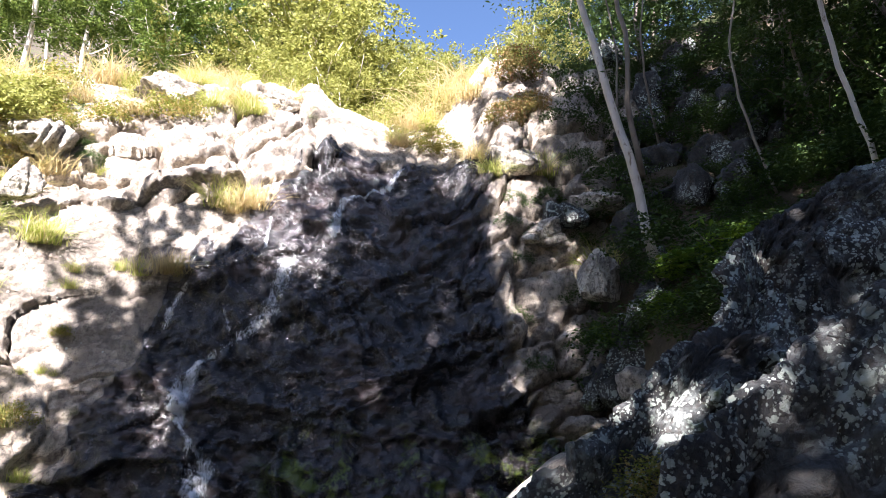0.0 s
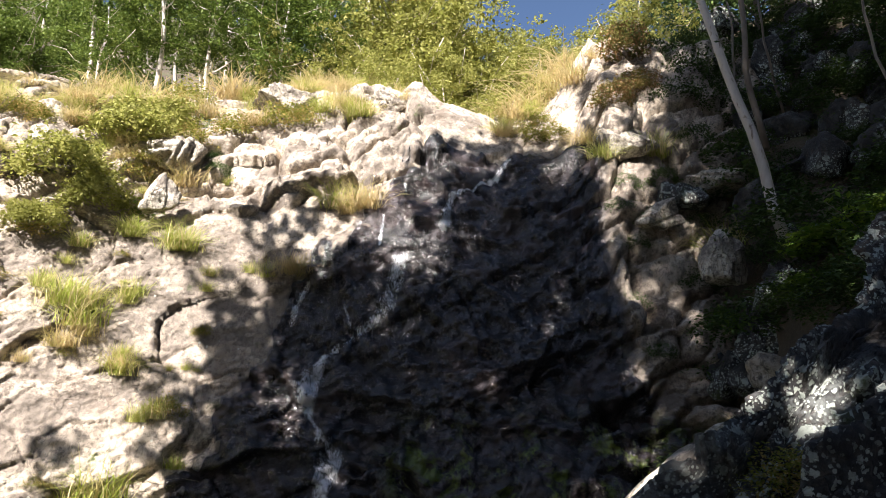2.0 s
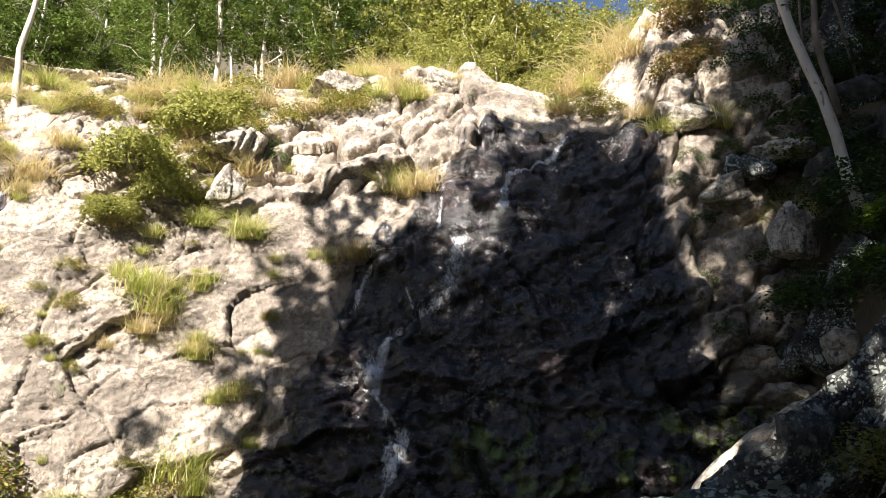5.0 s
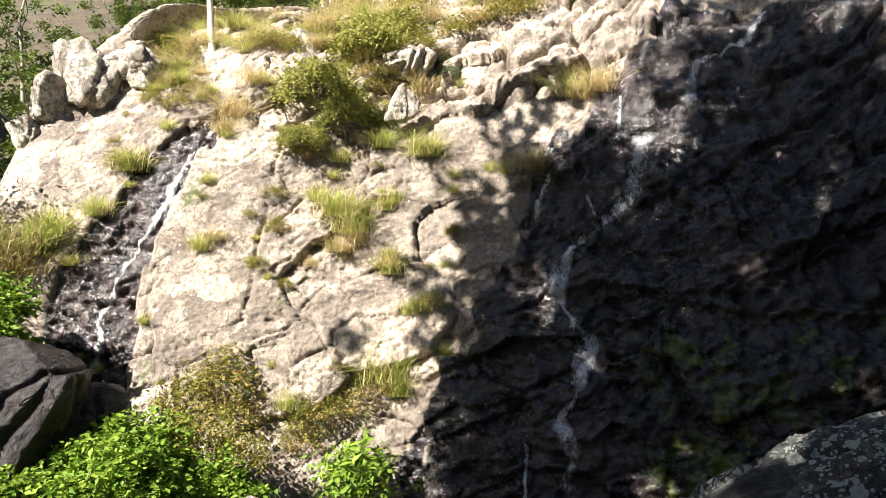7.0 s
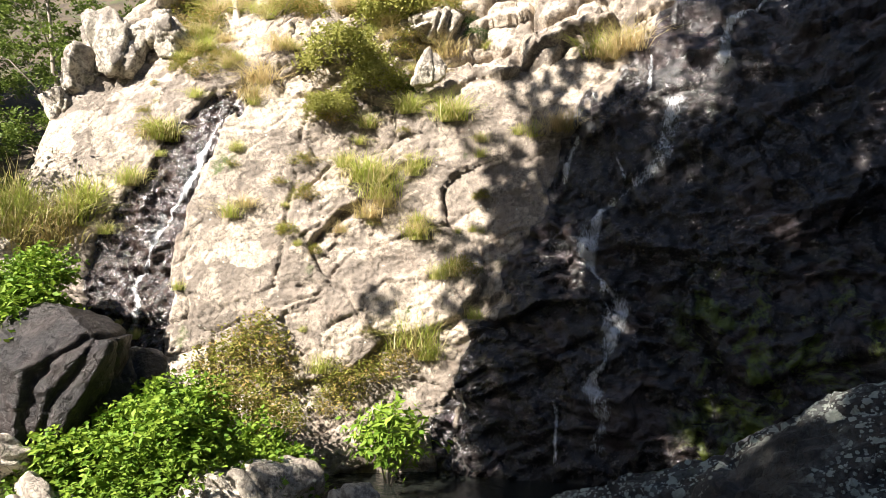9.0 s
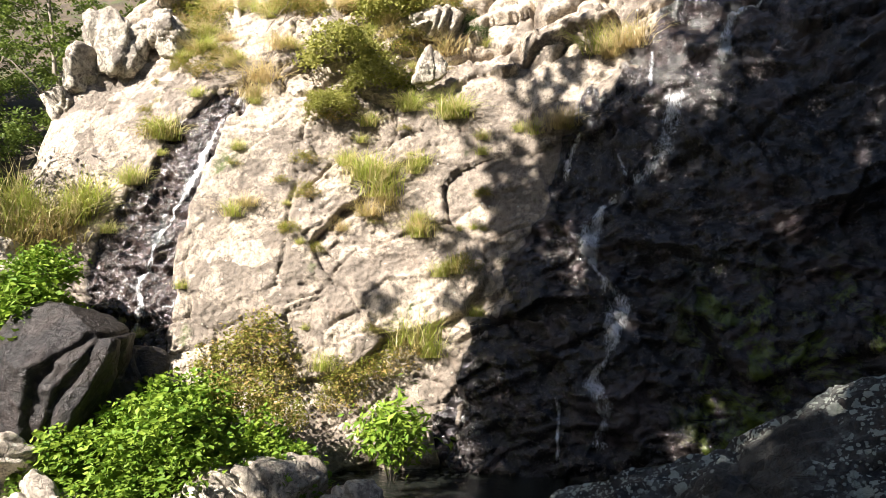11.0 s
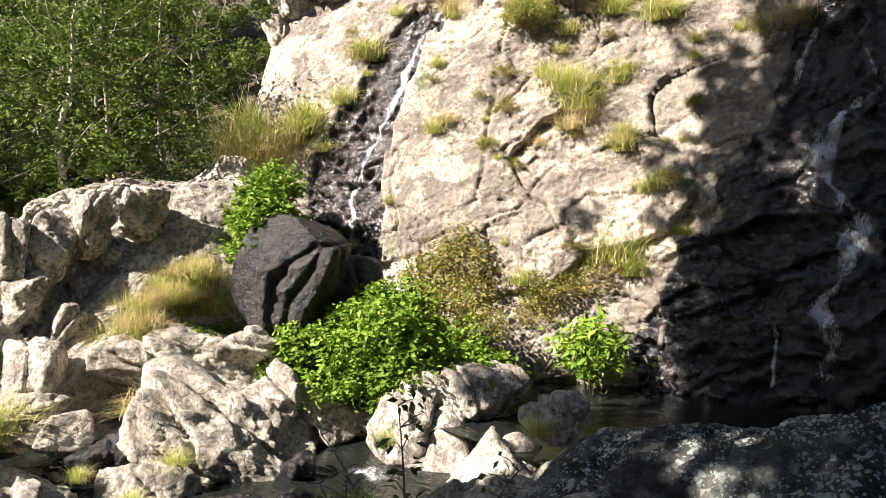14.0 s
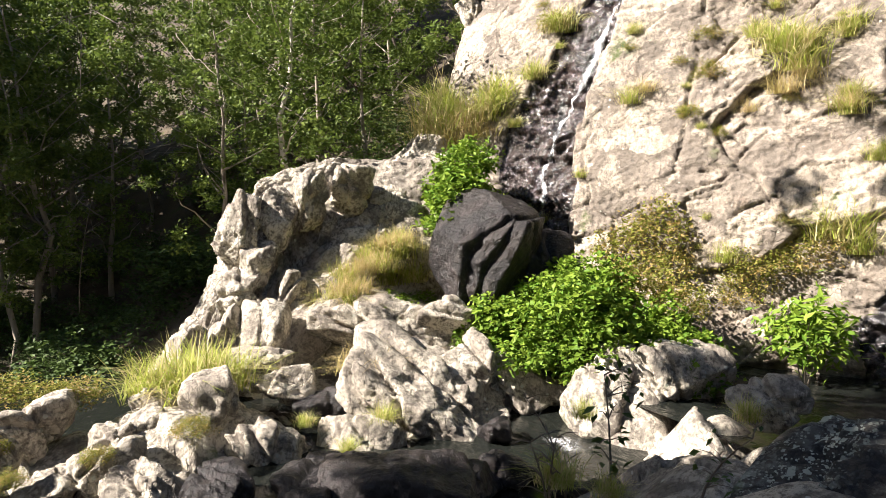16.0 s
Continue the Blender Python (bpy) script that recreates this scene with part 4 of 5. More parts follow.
boulder(5.51, 10.85, 7.85, (0.41, 0.29, 0.31), 71, BOULDER, (0, 0, -27), '', 'boulder', blocky=0.5, detail=5)
boulder(5.53, 10.34, 7.14, (0.53, 0.37, 0.19), 72, LICHEN_ROCK, (0, 0, -28), '', 'boulder', blocky=0.5, detail=5)
boulder(1.74, 10.62, 6.29, (0.39, 0.27, 0.24), 73, BOULDER, (0, 0, -9), '', 'boulder', blocky=0.5, detail=5)
boulder(0.54, 12.42, 9.06, (0.56, 0.39, 0.39), 74, BOULDER, (0, 0, -2), 'sunlit white boulder at the lip of the upper gully', 'boulder', blocky=0.8, detail=5)
boulder(0.78, 13.60, 10.83, (0.53, 0.37, 0.50), 75, BOULDER, (0, 0, -3), 'sunlit white rocks above the upper gully', 'boulder', blocky=0.8, detail=5)
boulder(-1.27, 13.27, 9.52, (1.19, 0.71, 0.50), 76, BOULDER, (0, -18, 5), 'banded sloping rock slab in the upper gully', 'boulder', blocky=1.6, detail=5)
# the bare ramp that climbs from the spur's foot to the face, and the block that carries the grass beside it
boulder(-10.55, 2.95, 1.30, (2.05, 0.50, 0.62), 34, BOULDER, (0, -42, 109), 'smooth grey ramp of bare rock beside the white spur', 'rock_ramp', blocky=0.35)
boulder(-11.75, 4.55, 2.30, (0.75, 0.65, 1.25), 42, BOULDER, (0, 8, 69), 'grey rock shoulder under hanging grass', 'boulder', blocky=0.6)
# white broken outcrop on the edge of the slab
for x, y, z, size, seed, turn in ((-11.75, 6.55, 7.25, (0.62, 0.45, 0.62), 401, (0, 12, 40)), (-12.05, 6.15, 6.55, (0.55, 0.42, 0.62), 402, (8, 20, 70)), (-11.25, 6.95, 7.65, (0.52, 0.40, 0.45), 403, (0, -15, 30)), (-10.85, 7.1, 7.35, (0.32, 0.28, 0.36), 404, (0, 0, 60)), (-12.2, 5.95, 6.0, (0.38, 0.32, 0.45), 405, (10, 0, 10))):
    boulder(x, y, z, size, seed, BOULDER, turn, "white angular rock on the edge of the slab", blocky=1.1)
# blocks on the terraces above the cliff
boulder(-5.40, 11.46, 9.50, (0.87, 0.61, 0.44), 80, BOULDER, (0, 0, 25), 'white rounded block on the crest', 'boulder', blocky=0.5, detail=5)
boulder(-3.69, 12.08, 9.63, (0.99, 0.70, 0.51), 81, BOULDER, (0, 8, 17), 'white block with an undercut end on the crest', 'boulder', blocky=0.6, detail=5)
boulder(-8.59, 8.97, 8.11, (0.46, 0.37, 0.24), 82, BOULDER, (0, 0, 44), '', 'boulder', blocky=0.8, detail=5)
boulder(-8.12, 8.66, 7.23, (0.64, 0.45, 0.41), 83, BOULDER, (0, 0, 43), '', 'boulder', blocky=0.8, detail=5)
boulder(-9.34, 9.34, 9.01, (0.49, 0.35, 0.18), 84, BOULDER, (0, 0, 45), '', 'boulder', blocky=0.5, detail=5)
boulder(-6.47, 9.37, 7.47, (0.51, 0.30, 0.34), 85, BOULDER, (0, 0, 35), '', 'boulder', blocky=1.0, detail=5)
boulder(-6.34, 8.89, 6.49, (0.32, 0.19, 0.36), 86, BOULDER, (0, 0, 36), '', 'boulder', blocky=1.0, detail=5)


def crag(name, crest, out, base, mat, label, seed=1, power=2.6, rugged=1.0, step=0.045, joint=0.6, inside=None):
    """A ridge of jointed rock: from a foot line it rises to a crest through some points and falls away behind."""
    n = int(np.linalg.norm(np.diff(np.asarray(crest), axis=0), axis=1).sum() / step)
    c, s = curve_points(crest, n)
    t = np.gradient(c[:, :2], axis=0)
    for k in range(12):
        t[1:-1] = (t[:-2] + t[1:-1] + t[2:]) / 3
    t /= np.linalg.norm(t, axis=1)[:, None]
    nor = np.stack([t[:, 1], -t[:, 0]], 1)
    high = float((c[:, 2] - base).max())
    m = int((2.2 * out + 1.6 * high) / step)
    v = np.linspace(-1, 1, m)
    off = out * np.sign(v) * np.abs(v) ** 1.25
    q = np.stack(np.meshgrid(s, v * (out + 0.7 * high), indexing="ij"), -1).reshape(-1, 2)
    _, f1, e1 = blocks(q / (1.0 * joint, 1.7 * joint) + 0.06 * fbm(q, 3, 0.5, seed)[:, None], seed)
    _, f2, e2 = blocks(q / (0.4 * joint, 0.55 * joint) + 0.05 * fbm(q * 2, 3, 0.5, seed + 1)[:, None], seed + 5)
    rel = 0.14 * fbm(q / 1.2, 3, 0.5, seed + 7) + joint * (0.36 * f1 - 0.16 * np.exp(-(e1 / 0.08) ** 2) + 0.13 * f2 - 0.05 * np.exp(-(e2 / 0.12) ** 2))
    h = 3.0 * fbm(q * (0.7, 1.1), 5, 0.6, seed + 11)
    rel = rel + 0.09 * (np.floor(h) + smooth_step(0.0, 0.12, h - np.floor(h)) - 0.5 * h)
    rel = (rugged * rel + 0.014 * fbm(q * 7.0, 3, 0.6, seed + 9)).reshape(n, m)
    z = base + (c[:, 2:3] - base) * (1 - np.abs(v)[None] ** power)
    p = np.stack([c[:, :1] + nor[:, :1] * off, c[:, 1:2] + nor[:, 1:2] * off, z], -1)
    nm = np.cross(np.gradient(p, axis=0), np.gradient(p, axis=1))
    nm /= np.linalg.norm(nm, axis=-1, keepdims=True) + 1e-9
    nm *= np.sign(nm[n // 2, m // 2, 2])
    fade = smooth_step(0, 0.3, np.minimum(s, s[-1] - s))[:, None]
    p = p + nm * (rel * fade)[..., None]
    ob = new(name, mesh_from(name, p.reshape(-1, 3), grid_faces(n, m), mat))
    return tagged(ob, label, "rock", "rocks round the pool")


crag("rock_spur", [(-10.2, 0.4, 0.15), (-10.75, 0.9, 0.85), (-11.1, 1.3, 1.8), (-11.4, 1.7, 2.55), (-11.4, 2.5, 2.9), (-11.2, 3.2, 3.05), (-10.7, 4.1, 3.0), (-10.3, 5.0, 3.2)], 1.35, -0.9, BOULDER, "white jointed rock spur with dark clefts under a tree", 61, 2.2, 0.45)
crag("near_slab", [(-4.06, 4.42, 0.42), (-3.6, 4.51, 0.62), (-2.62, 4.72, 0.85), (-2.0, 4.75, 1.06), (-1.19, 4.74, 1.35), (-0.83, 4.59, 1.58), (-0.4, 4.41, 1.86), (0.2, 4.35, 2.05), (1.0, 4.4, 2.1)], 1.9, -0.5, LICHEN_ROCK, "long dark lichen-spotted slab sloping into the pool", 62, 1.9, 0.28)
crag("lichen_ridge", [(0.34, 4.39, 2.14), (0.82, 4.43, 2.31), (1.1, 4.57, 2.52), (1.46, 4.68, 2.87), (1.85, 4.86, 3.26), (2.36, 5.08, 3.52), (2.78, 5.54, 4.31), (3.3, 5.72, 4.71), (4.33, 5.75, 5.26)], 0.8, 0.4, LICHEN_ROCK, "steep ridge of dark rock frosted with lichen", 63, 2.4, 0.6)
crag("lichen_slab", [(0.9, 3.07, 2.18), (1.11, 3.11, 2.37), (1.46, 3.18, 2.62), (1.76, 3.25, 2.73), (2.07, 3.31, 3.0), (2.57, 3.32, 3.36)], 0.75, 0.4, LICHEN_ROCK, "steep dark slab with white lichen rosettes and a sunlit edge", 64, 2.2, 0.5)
# broken white columns on the front of the spur
spur_rng = np.random.default_rng(8)
SPUR = [(-9.95, 0.35, 0.0), (-10.2, 0.85, 0.35), (-10.35, 1.0, 0.95), (-10.5, 1.35, 1.35), (-10.2, 1.75, 0.7), (-10.6, 1.65, 2.0), (-10.7, 2.1, 2.3), (-10.65, 2.75, 2.45), (-10.0, 1.2, 0.1), (-10.75, 1.2, 1.75)]
for k, (x, y, z) in enumerate(SPUR):
    w = spur_rng.uniform(0.26, 0.42)
    boulder(x, y, z, (0.95 * w, 0.75 * w, w * spur_rng.uniform(1.3, 2.0)), 320 + k, BOULDER, (spur_rng.uniform(-12, 12), spur_rng.uniform(8, 28), spur_rng.uniform(40, 100)), "white broken upright rock on the spur", "spur_rock", "broken rocks on the spur", blocky=1.0)


# ---- trickles down the rock ----
def trickle(line, width, seed, label, full=1.0):
    """A thin veil of white water that clings to the rock along a course of (s, v); its lace thins out towards the edges."""
    n = max(int(np.linalg.norm(np.diff(np.asarray(line), axis=0), axis=1).sum() / 0.03), 8)
    pts, u = curve_points(line, n)
    m = 13
    x = np.linspace(-1, 1, m)
    half = width * (0.55 + 0.45 * fbm(np.stack([u * 1.6, np.full(n, seed * 3.3)], 1), 3, 0.5, seed))
    sway = 0.15 * width * fbm(np.stack([u * 1.3, np.full(n, seed * 1.7)], 1), 3, 0.5, seed + 5)
    s = pts[:, :1] + sway[:, None] + np.clip(half, 0.04, None)[:, None] * x[None]
    v = np.repeat(pts[:, 1:], m, 1)
    ends = smooth_step(0, 0.15, np.minimum(u, u[-1] - u))[:, None]
    me = mesh_from("trickle", wall_at(s, v, 0.022).reshape(-1, 3), grid_faces(n, m), FOAM)
    core = full * (1 - x[None] ** 2) * ends + 0.35 * vnoise(np.stack([u * 1.2, np.full(n, seed * 9.1)], 1), seed + 9)[:, None]
    at = me.attributes.new("core", "FLOAT", "POINT")
    at.data.foreach_set("value", core.ravel().astype(np.float32))
    return tagged(new("trickle", me), label, "water", "trickles")


trickle(MAIN_FALL, 0.33, 1, "white water lacing down dark wet rock", 1.22)
trickle(SIDE_FALL, 0.15, 2, "white water sliding down the side channel", 1.42)
trickle(TOP_FALL, 0.17, 3, "white water spilling over the upper ledges", 1.6)
trickle(THIN_FALL, 0.10, 4, "thin white trickle on the upper rock", 1.55)
trickle(FAINT_FALL, 0.14, 5, "faint trickle over a rock edge", 1.25)
trickle(JOINT_FALL, 0.06, 6, "faint trickle in a joint of the rock")
trickle(FOOT_FALL, 0.09, 7, "faint trickle near the pool")


def rapid(x, y, z, length, width, turn, seed):
    """A patch of white water where the outflow breaks between boulders."""
    n, m = 30, 14
    U, W = np.meshgrid(np.linspace(-1, 1, n), np.linspace(-1, 1, m), indexing="ij")
    h = 0.05 * fbm(np.stack([U.ravel() * 3, W.ravel() * 2], 1), 3, 0.5, seed).reshape(n, m)
    me = mesh_from("rapid", np.stack([U * length / 2, W * width / 2, h + 0.04], -1).reshape(-1, 3), grid_faces(n, m), FOAM)
    at = me.attributes.new("core", "FLOAT", "POINT")
    at.data.foreach_set("value", (1.3 * (1 - U ** 2) * (1 - W ** 2)).ravel().astype(np.float32))
    ob = tagged(new("rapid", me), "white water breaking between the boulders", "water", "rapids")
    ob.matrix_world = pose(x, y, z, 0, 0, turn)


rapid(-6.33, 3.86, -0.40, 0.7, 0.4, 40, 1)
rapid(-6.31, 2.08, -0.40, 0.6, 0.35, 60, 2)


# ---- plants on the cliff: (s, v, size) ----
GREEN_SPOTS = [(14.3, 3.15, 0.8), (14.5, 2.95, 0.6), (6.9, 5.0, 1.1), (7.4, 4.7, 1.0), (7.9, 4.85, 0.9), (8.5, 5.05, 0.8), (8.7, 5.4, 0.7), (6.6, 5.3, 1.0), (6.8, 4.5, 1.0), (7.5, 5.2, 0.7), (9.4, 5.85, 0.5), (9.9, 6.75, 0.6), (14.78, 6.83, 0.57), (14.17, 7.04, 0.44), (13.52, 5.84, 0.71), (13.76, 5.84, 0.56), (14.34, 5.12, 0.32), (14.3, 6.08, 0.43), (11.41, 5.23, 0.41), (11.41, 6.49, 0.29), (9.43, 5.84, 0.37), (8.62, 5.23, 0.65), (9.16, 4.95, 0.32), (14.85, 4.2, 0.4), (12.94, 2.73, 0.43), (14.24, 3.14, 0.61), (13.52, 6.93, 0.39), (15.77, 6.52, 0.28), (10.49, 7.68, 0.3), (17.0, 7.58, 0.64), (14.75, 6.83, 0.63), (14.34, 4.85, 0.48), (13.73, 5.6, 0.66), (14.24, 5.98, 0.38), (16.04, 6.42, 0.41), (14.65, 4.17, 0.35), (14.13, 7.1, 0.4), (13.21, 6.15, 0.41), (13.79, 10.21, 0.64), (22.65, 8.09, 0.63), (23.67, 6.45, 0.85), (23.33, 6.28, 0.56), (21.59, 8.06, 0.41)]
STRAW_SPOTS = [(7.1, 4.75, 1.0), (7.7, 4.5, 0.9), (8.3, 4.75, 0.8), (6.6, 4.9, 0.9), (13.83, 5.43, 0.47), (14.3, 4.95, 0.46), (11.65, 5.4, 0.37), (8.11, 5.02, 0.56), (13.15, 4.99, 0.32), (16.38, 6.39, 0.46), (11.65, 8.06, 0.61), (11.55, 7.65, 0.5), (17.47, 7.45, 0.64), (17.2, 7.45, 0.49), (13.59, 5.23, 0.48), (16.45, 6.42, 0.46), (14.41, 7.82, 0.47), (15.43, 9.63, 0.49), (16.86, 9.87, 0.57), (14.65, 8.2, 0.59), (13.42, 10.72, 0.76), (14.07, 10.69, 0.89), (14.92, 11.51, 0.86), (14.71, 10.42, 0.56), (16.18, 11.27, 0.62), (20.4, 11.3, 0.87), (21.05, 11.65, 1.03), (21.32, 11.41, 0.9), (21.39, 10.28, 0.71), (21.25, 8.61, 0.47)]
SHRUB_SPOTS = [(11.9, 3.05, 1.0), (11.5, 2.75, 0.85), (12.2, 2.6, 0.8), (13.3, 2.5, 0.8), (13.8, 2.75, 0.65), (13.1, 2.2, 0.6), (12.77, 4.61, 0.29), (12.5, 5.6, 0.42), (12.5, 6.22, 0.36), (12.3, 4.95, 0.32), (9.88, 6.83, 0.58), (15.19, 5.57, 0.24), (11.85, 3.21, 0.52), (12.3, 2.7, 0.43), (13.42, 2.66, 0.69), (14.07, 2.9, 0.52), (12.84, 7.1, 0.59), (14.95, 4.27, 0.47), (15.22, 5.57, 0.26), (15.87, 9.49, 0.98), (16.25, 9.53, 0.66), (15.39, 11.34, 0.73), (15.29, 9.43, 0.75), (14.61, 9.05, 0.61), (14.44, 10.69, 1.02), (13.21, 9.8, 0.6)]
DARK_SPOTS = [(23.4, 9.0, 1.0), (23.9, 9.6, 1.2), (24.5, 8.9, 1.1), (24.0, 10.4, 1.3), (24.9, 9.8, 1.2), (25.3, 8.7, 1.0), (23.5, 8.2, 0.8), (24.3, 8.1, 0.9), (24.8, 10.9, 1.3), (23.2, 10.9, 1.0), (22.6, 8.4, 0.6), (21.8, 7.1, 0.5), (22.4, 6.9, 0.6), (25.6, 10.2, 1.2), (22.0, 5.2, 0.5), (22.9, 6.1, 0.7), (14.99, 8.54, 0.5), (14.92, 8.88, 0.41), (22.24, 7.48, 0.5), (22.68, 7.62, 0.61), (22.04, 7.62, 0.4), (23.19, 6.9, 0.58), (21.93, 5.87, 0.54), (21.9, 6.63, 0.47), (22.96, 7.27, 0.49)]
BUSH_SPOTS = [(13.93, 9.08, 1.39), (14.17, 9.97, 1.18), (13.04, 8.06, 1.45), (13.66, 7.55, 1.08), (12.91, 7.21, 0.77), (13.21, 8.47, 0.84)]
ORANGE_SPOTS = [(22.48, 10.14, 1.79), (21.9, 8.91, 1.31), (22.72, 9.32, 1.24), (23.98, 7.31, 0.5)]
HERB_SPOTS = [(23.16, 5.6, 0.62)]


# ---- plants ----
def variants(n, make):
    return [make(k) for k in range(n)]


GREEN_TUFTS = variants(4, lambda k: tuft_mesh("tussock", 100 + k, 300, 0.7, 0.6, GRASS, 0.0065, 1.25))
STRAW_TUFTS = variants(3, lambda k: tuft_mesh("dry_tussock", 120 + k, 260, 0.68, 0.7, STRAW, 0.006, 1.5))
SHRUBS = variants(4, lambda k: bush_mesh("shrub", 140 + k, (0.5, 0.5, 0.5), 0.06, LEAF_SHRUB, 210, 11, 0.5, 0.0, 0.14))
BUSHES = variants(3, lambda k: bush_mesh("bush", 150 + k, (0.5, 0.5, 0.45), 0.065, LEAF_GUM, 300, 12, 0.5, 0.1, 0.12))
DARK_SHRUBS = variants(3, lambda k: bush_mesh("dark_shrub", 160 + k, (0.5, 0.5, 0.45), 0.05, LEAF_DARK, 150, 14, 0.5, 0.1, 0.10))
HERBS = variants(2, lambda k: bush_mesh("herb", 170 + k, (0.5, 0.5, 0.4), 0.095, LEAF_BRIGHT, 190, 8, 0.6, 0.1, 0.12))
RUSTY = variants(2, lambda k: bush_mesh("rusty_shrub", 180 + k, (0.5, 0.5, 0.55), 0.065, LEAF_RUSTY, 170, 14, 0.6, 0.1, 0.12))
prng = np.random.default_rng(55)


def plant(meshes, name, place, scale, label, category, group="", squash=1.0, lean=(0, 0)):
    ob = new(name, meshes[int(prng.integers(len(meshes)))])
    w = prng.uniform(0.9, 1.15)
    ob.matrix_world = pose(*place, lean[0], lean[1], prng.uniform(0, 360)) @ Matrix.Diagonal((scale * w, scale * w, scale * squash, 1))
    return tagged(ob, label, category, group)


def on_cliff(spots, meshes, name, label, category, group, size, sink, squash=1.0):
    for s, v, w in spots:
        p = wall_at(s, v, -sink * w)
        plant(meshes, name, p, w / size, label, category, group, squash)


on_cliff(GREEN_SPOTS, GREEN_TUFTS, "tussock", "green tussock grass rooted in a crack of the cliff", "grass", "tussocks on the cliff", 0.68, 0.06)
on_cliff(STRAW_SPOTS, STRAW_TUFTS, "dry_tussock", "straw-coloured dry tussock hanging from a cliff ledge", "grass", "dry tussocks on the cliff", 0.66, 0.05)
on_cliff(SHRUB_SPOTS, SHRUBS, "shrub", "small olive shrub in a joint of the cliff", "shrub", "small shrubs on the cliff", 0.85, 0.2)
on_cliff(BUSH_SPOTS, BUSHES, "bush", "dense olive-green bush on a cliff terrace", "bush", "bushes on the cliff terrace", 0.9, -0.02)
on_cliff(DARK_SPOTS, DARK_SHRUBS, "dark_shrub", "dark green leafy shrub on the rocks", "shrub", "dark shrubs on the rocks", 0.95, 0.15)
on_cliff(ORANGE_SPOTS, RUSTY, "rusty_shrub", "rust-tinged twiggy shrub beside the upper gully", "shrub", "rusty shrubs", 1.6, -0.05)
on_cliff(HERB_SPOTS, HERBS, "herb", "bright green fern clump in the shaded gully", "fern", "", 0.9, 0.1)


def ground_z(x, y):
    return float(ground_height(x, y))


# green growth on the grass slope beside the spur
for x, y, z, w in ((-9.92, 3.72, 0.75, 0.7), (-9.62, 4.1, 0.6, 0.6), (-10.12, 3.25, 0.55, 0.6), (-9.75, 3.4, 0.5, 0.5)):
    plant(HERBS, "herb", (x, y, z), w, "low bright green herb on the grass slope", "herb", "herbs on the slope", 0.7)
for x, y, z, w in ((-10.1, 3.3, 1.0, 0.9), (-10.0, 2.9, 0.7, 0.9), (-10.2, 2.6, 0.45, 0.8), (-9.85, 3.6, 1.05, 0.8)):
    plant(GREEN_TUFTS, "tussock", (x, y, z), w, "yellow-green drooping tussock on the slope", "grass", "grass slope", 0.9)

# the herb bed in front of the wall
rng1 = np.random.default_rng(3)
for x, y, z, sx, sz, n in ((-7.45, 4.95, 0.15, 1.1, 1.15, 0), (-8.45, 4.2, 0.1, 0.8, 0.8, 1), (-6.75, 5.7, 0.05, 0.75, 0.8, 2), (-7.9, 5.2, 0.5, 0.9, 1.0, 3)):
    root = new("herb_bush")
    root.location = (x, y, z)
    part("foliage", bush_mesh("foliage", 200 + n, (sx, sx * 0.85, sz), 0.088, LEAF_BRIGHT, int(900 * sx), 12, 0.68, 0.15, 0.05), LEAF_BRIGHT, root)
    bm = bmesh.new()
    for k in range(9):
        a = 0.7 * k
        tube(bm, [(0.1 * math.cos(a), 0.1 * math.sin(a), -0.5), (0.3 * sx * math.cos(a), 0.3 * sx * math.sin(a), 0.35 * sz), (0.55 * sx * math.cos(a), 0.5 * sx * math.sin(a), 0.75 * sz)], [0.014, 0.01, 0.006], 5)
    part("stems", bm, BARK_DARK, root)
    tagged(root, "lush bright green leafy herb bush at the cliff foot", "bush", "herb bushes")
for x, y, z, w in ((-7.5, 5.9, 1.3, 0.85), (-7.0, 6.2, 1.1, 0.7), (-8.1, 5.6, 1.1, 0.6), (-6.75, 6.0, 0.4, 0.6), (-6.5, 6.2, 0.2, 0.5)):
    plant(SHRUBS, "shrub", (x, y, z - 0.3), w * 1.3, "olive and brown scrambling shrub above the herb bed", "shrub", "scrambling shrubs")
lance = leaves_mesh("lance_plant", rng1.normal(size=(150, 3)) * (0.25, 0.20, 0.20) + (0, 0, 0.35), rng1, 0.17, LEAF_BRIGHT, 7, 0.08, 0.34, 0.55)
ob = tagged(new("lance_plant"), "bright green plant with long lance leaves at the waterline", "plant")
ob.location = (-5.95, 7.35, 0.35)
part("foliage", lance, LEAF_BRIGHT, ob)
for k in range(6):
    bm = bmesh.new()
    a = 1.05 * k
    tube(bm, [(0.05 * math.cos(a), 0.04 * math.sin(a), -0.35), (0.18 * math.cos(a), 0.14 * math.sin(a), 0.1), (0.34 * math.cos(a), 0.25 * math.sin(a), 0.5)], [0.01, 0.008, 0.004], 5)
    part("stem", bm, BARK_DARK, ob)
for x, y, z, w in ((-9.75, 4.35, 2.2, 1.15), (-9.95, 4.6, 2.8, 0.9), (-9.6, 4.2, 1.8, 0.9), (-10.1, 4.3, 2.4, 0.8)):
    plant(HERBS, "herb", (x, y, z), w, "bright green leafy shrub beside the side fall", "bush", "shrubs beside the side fall", 1.1)
mrng = np.random.default_rng(12)
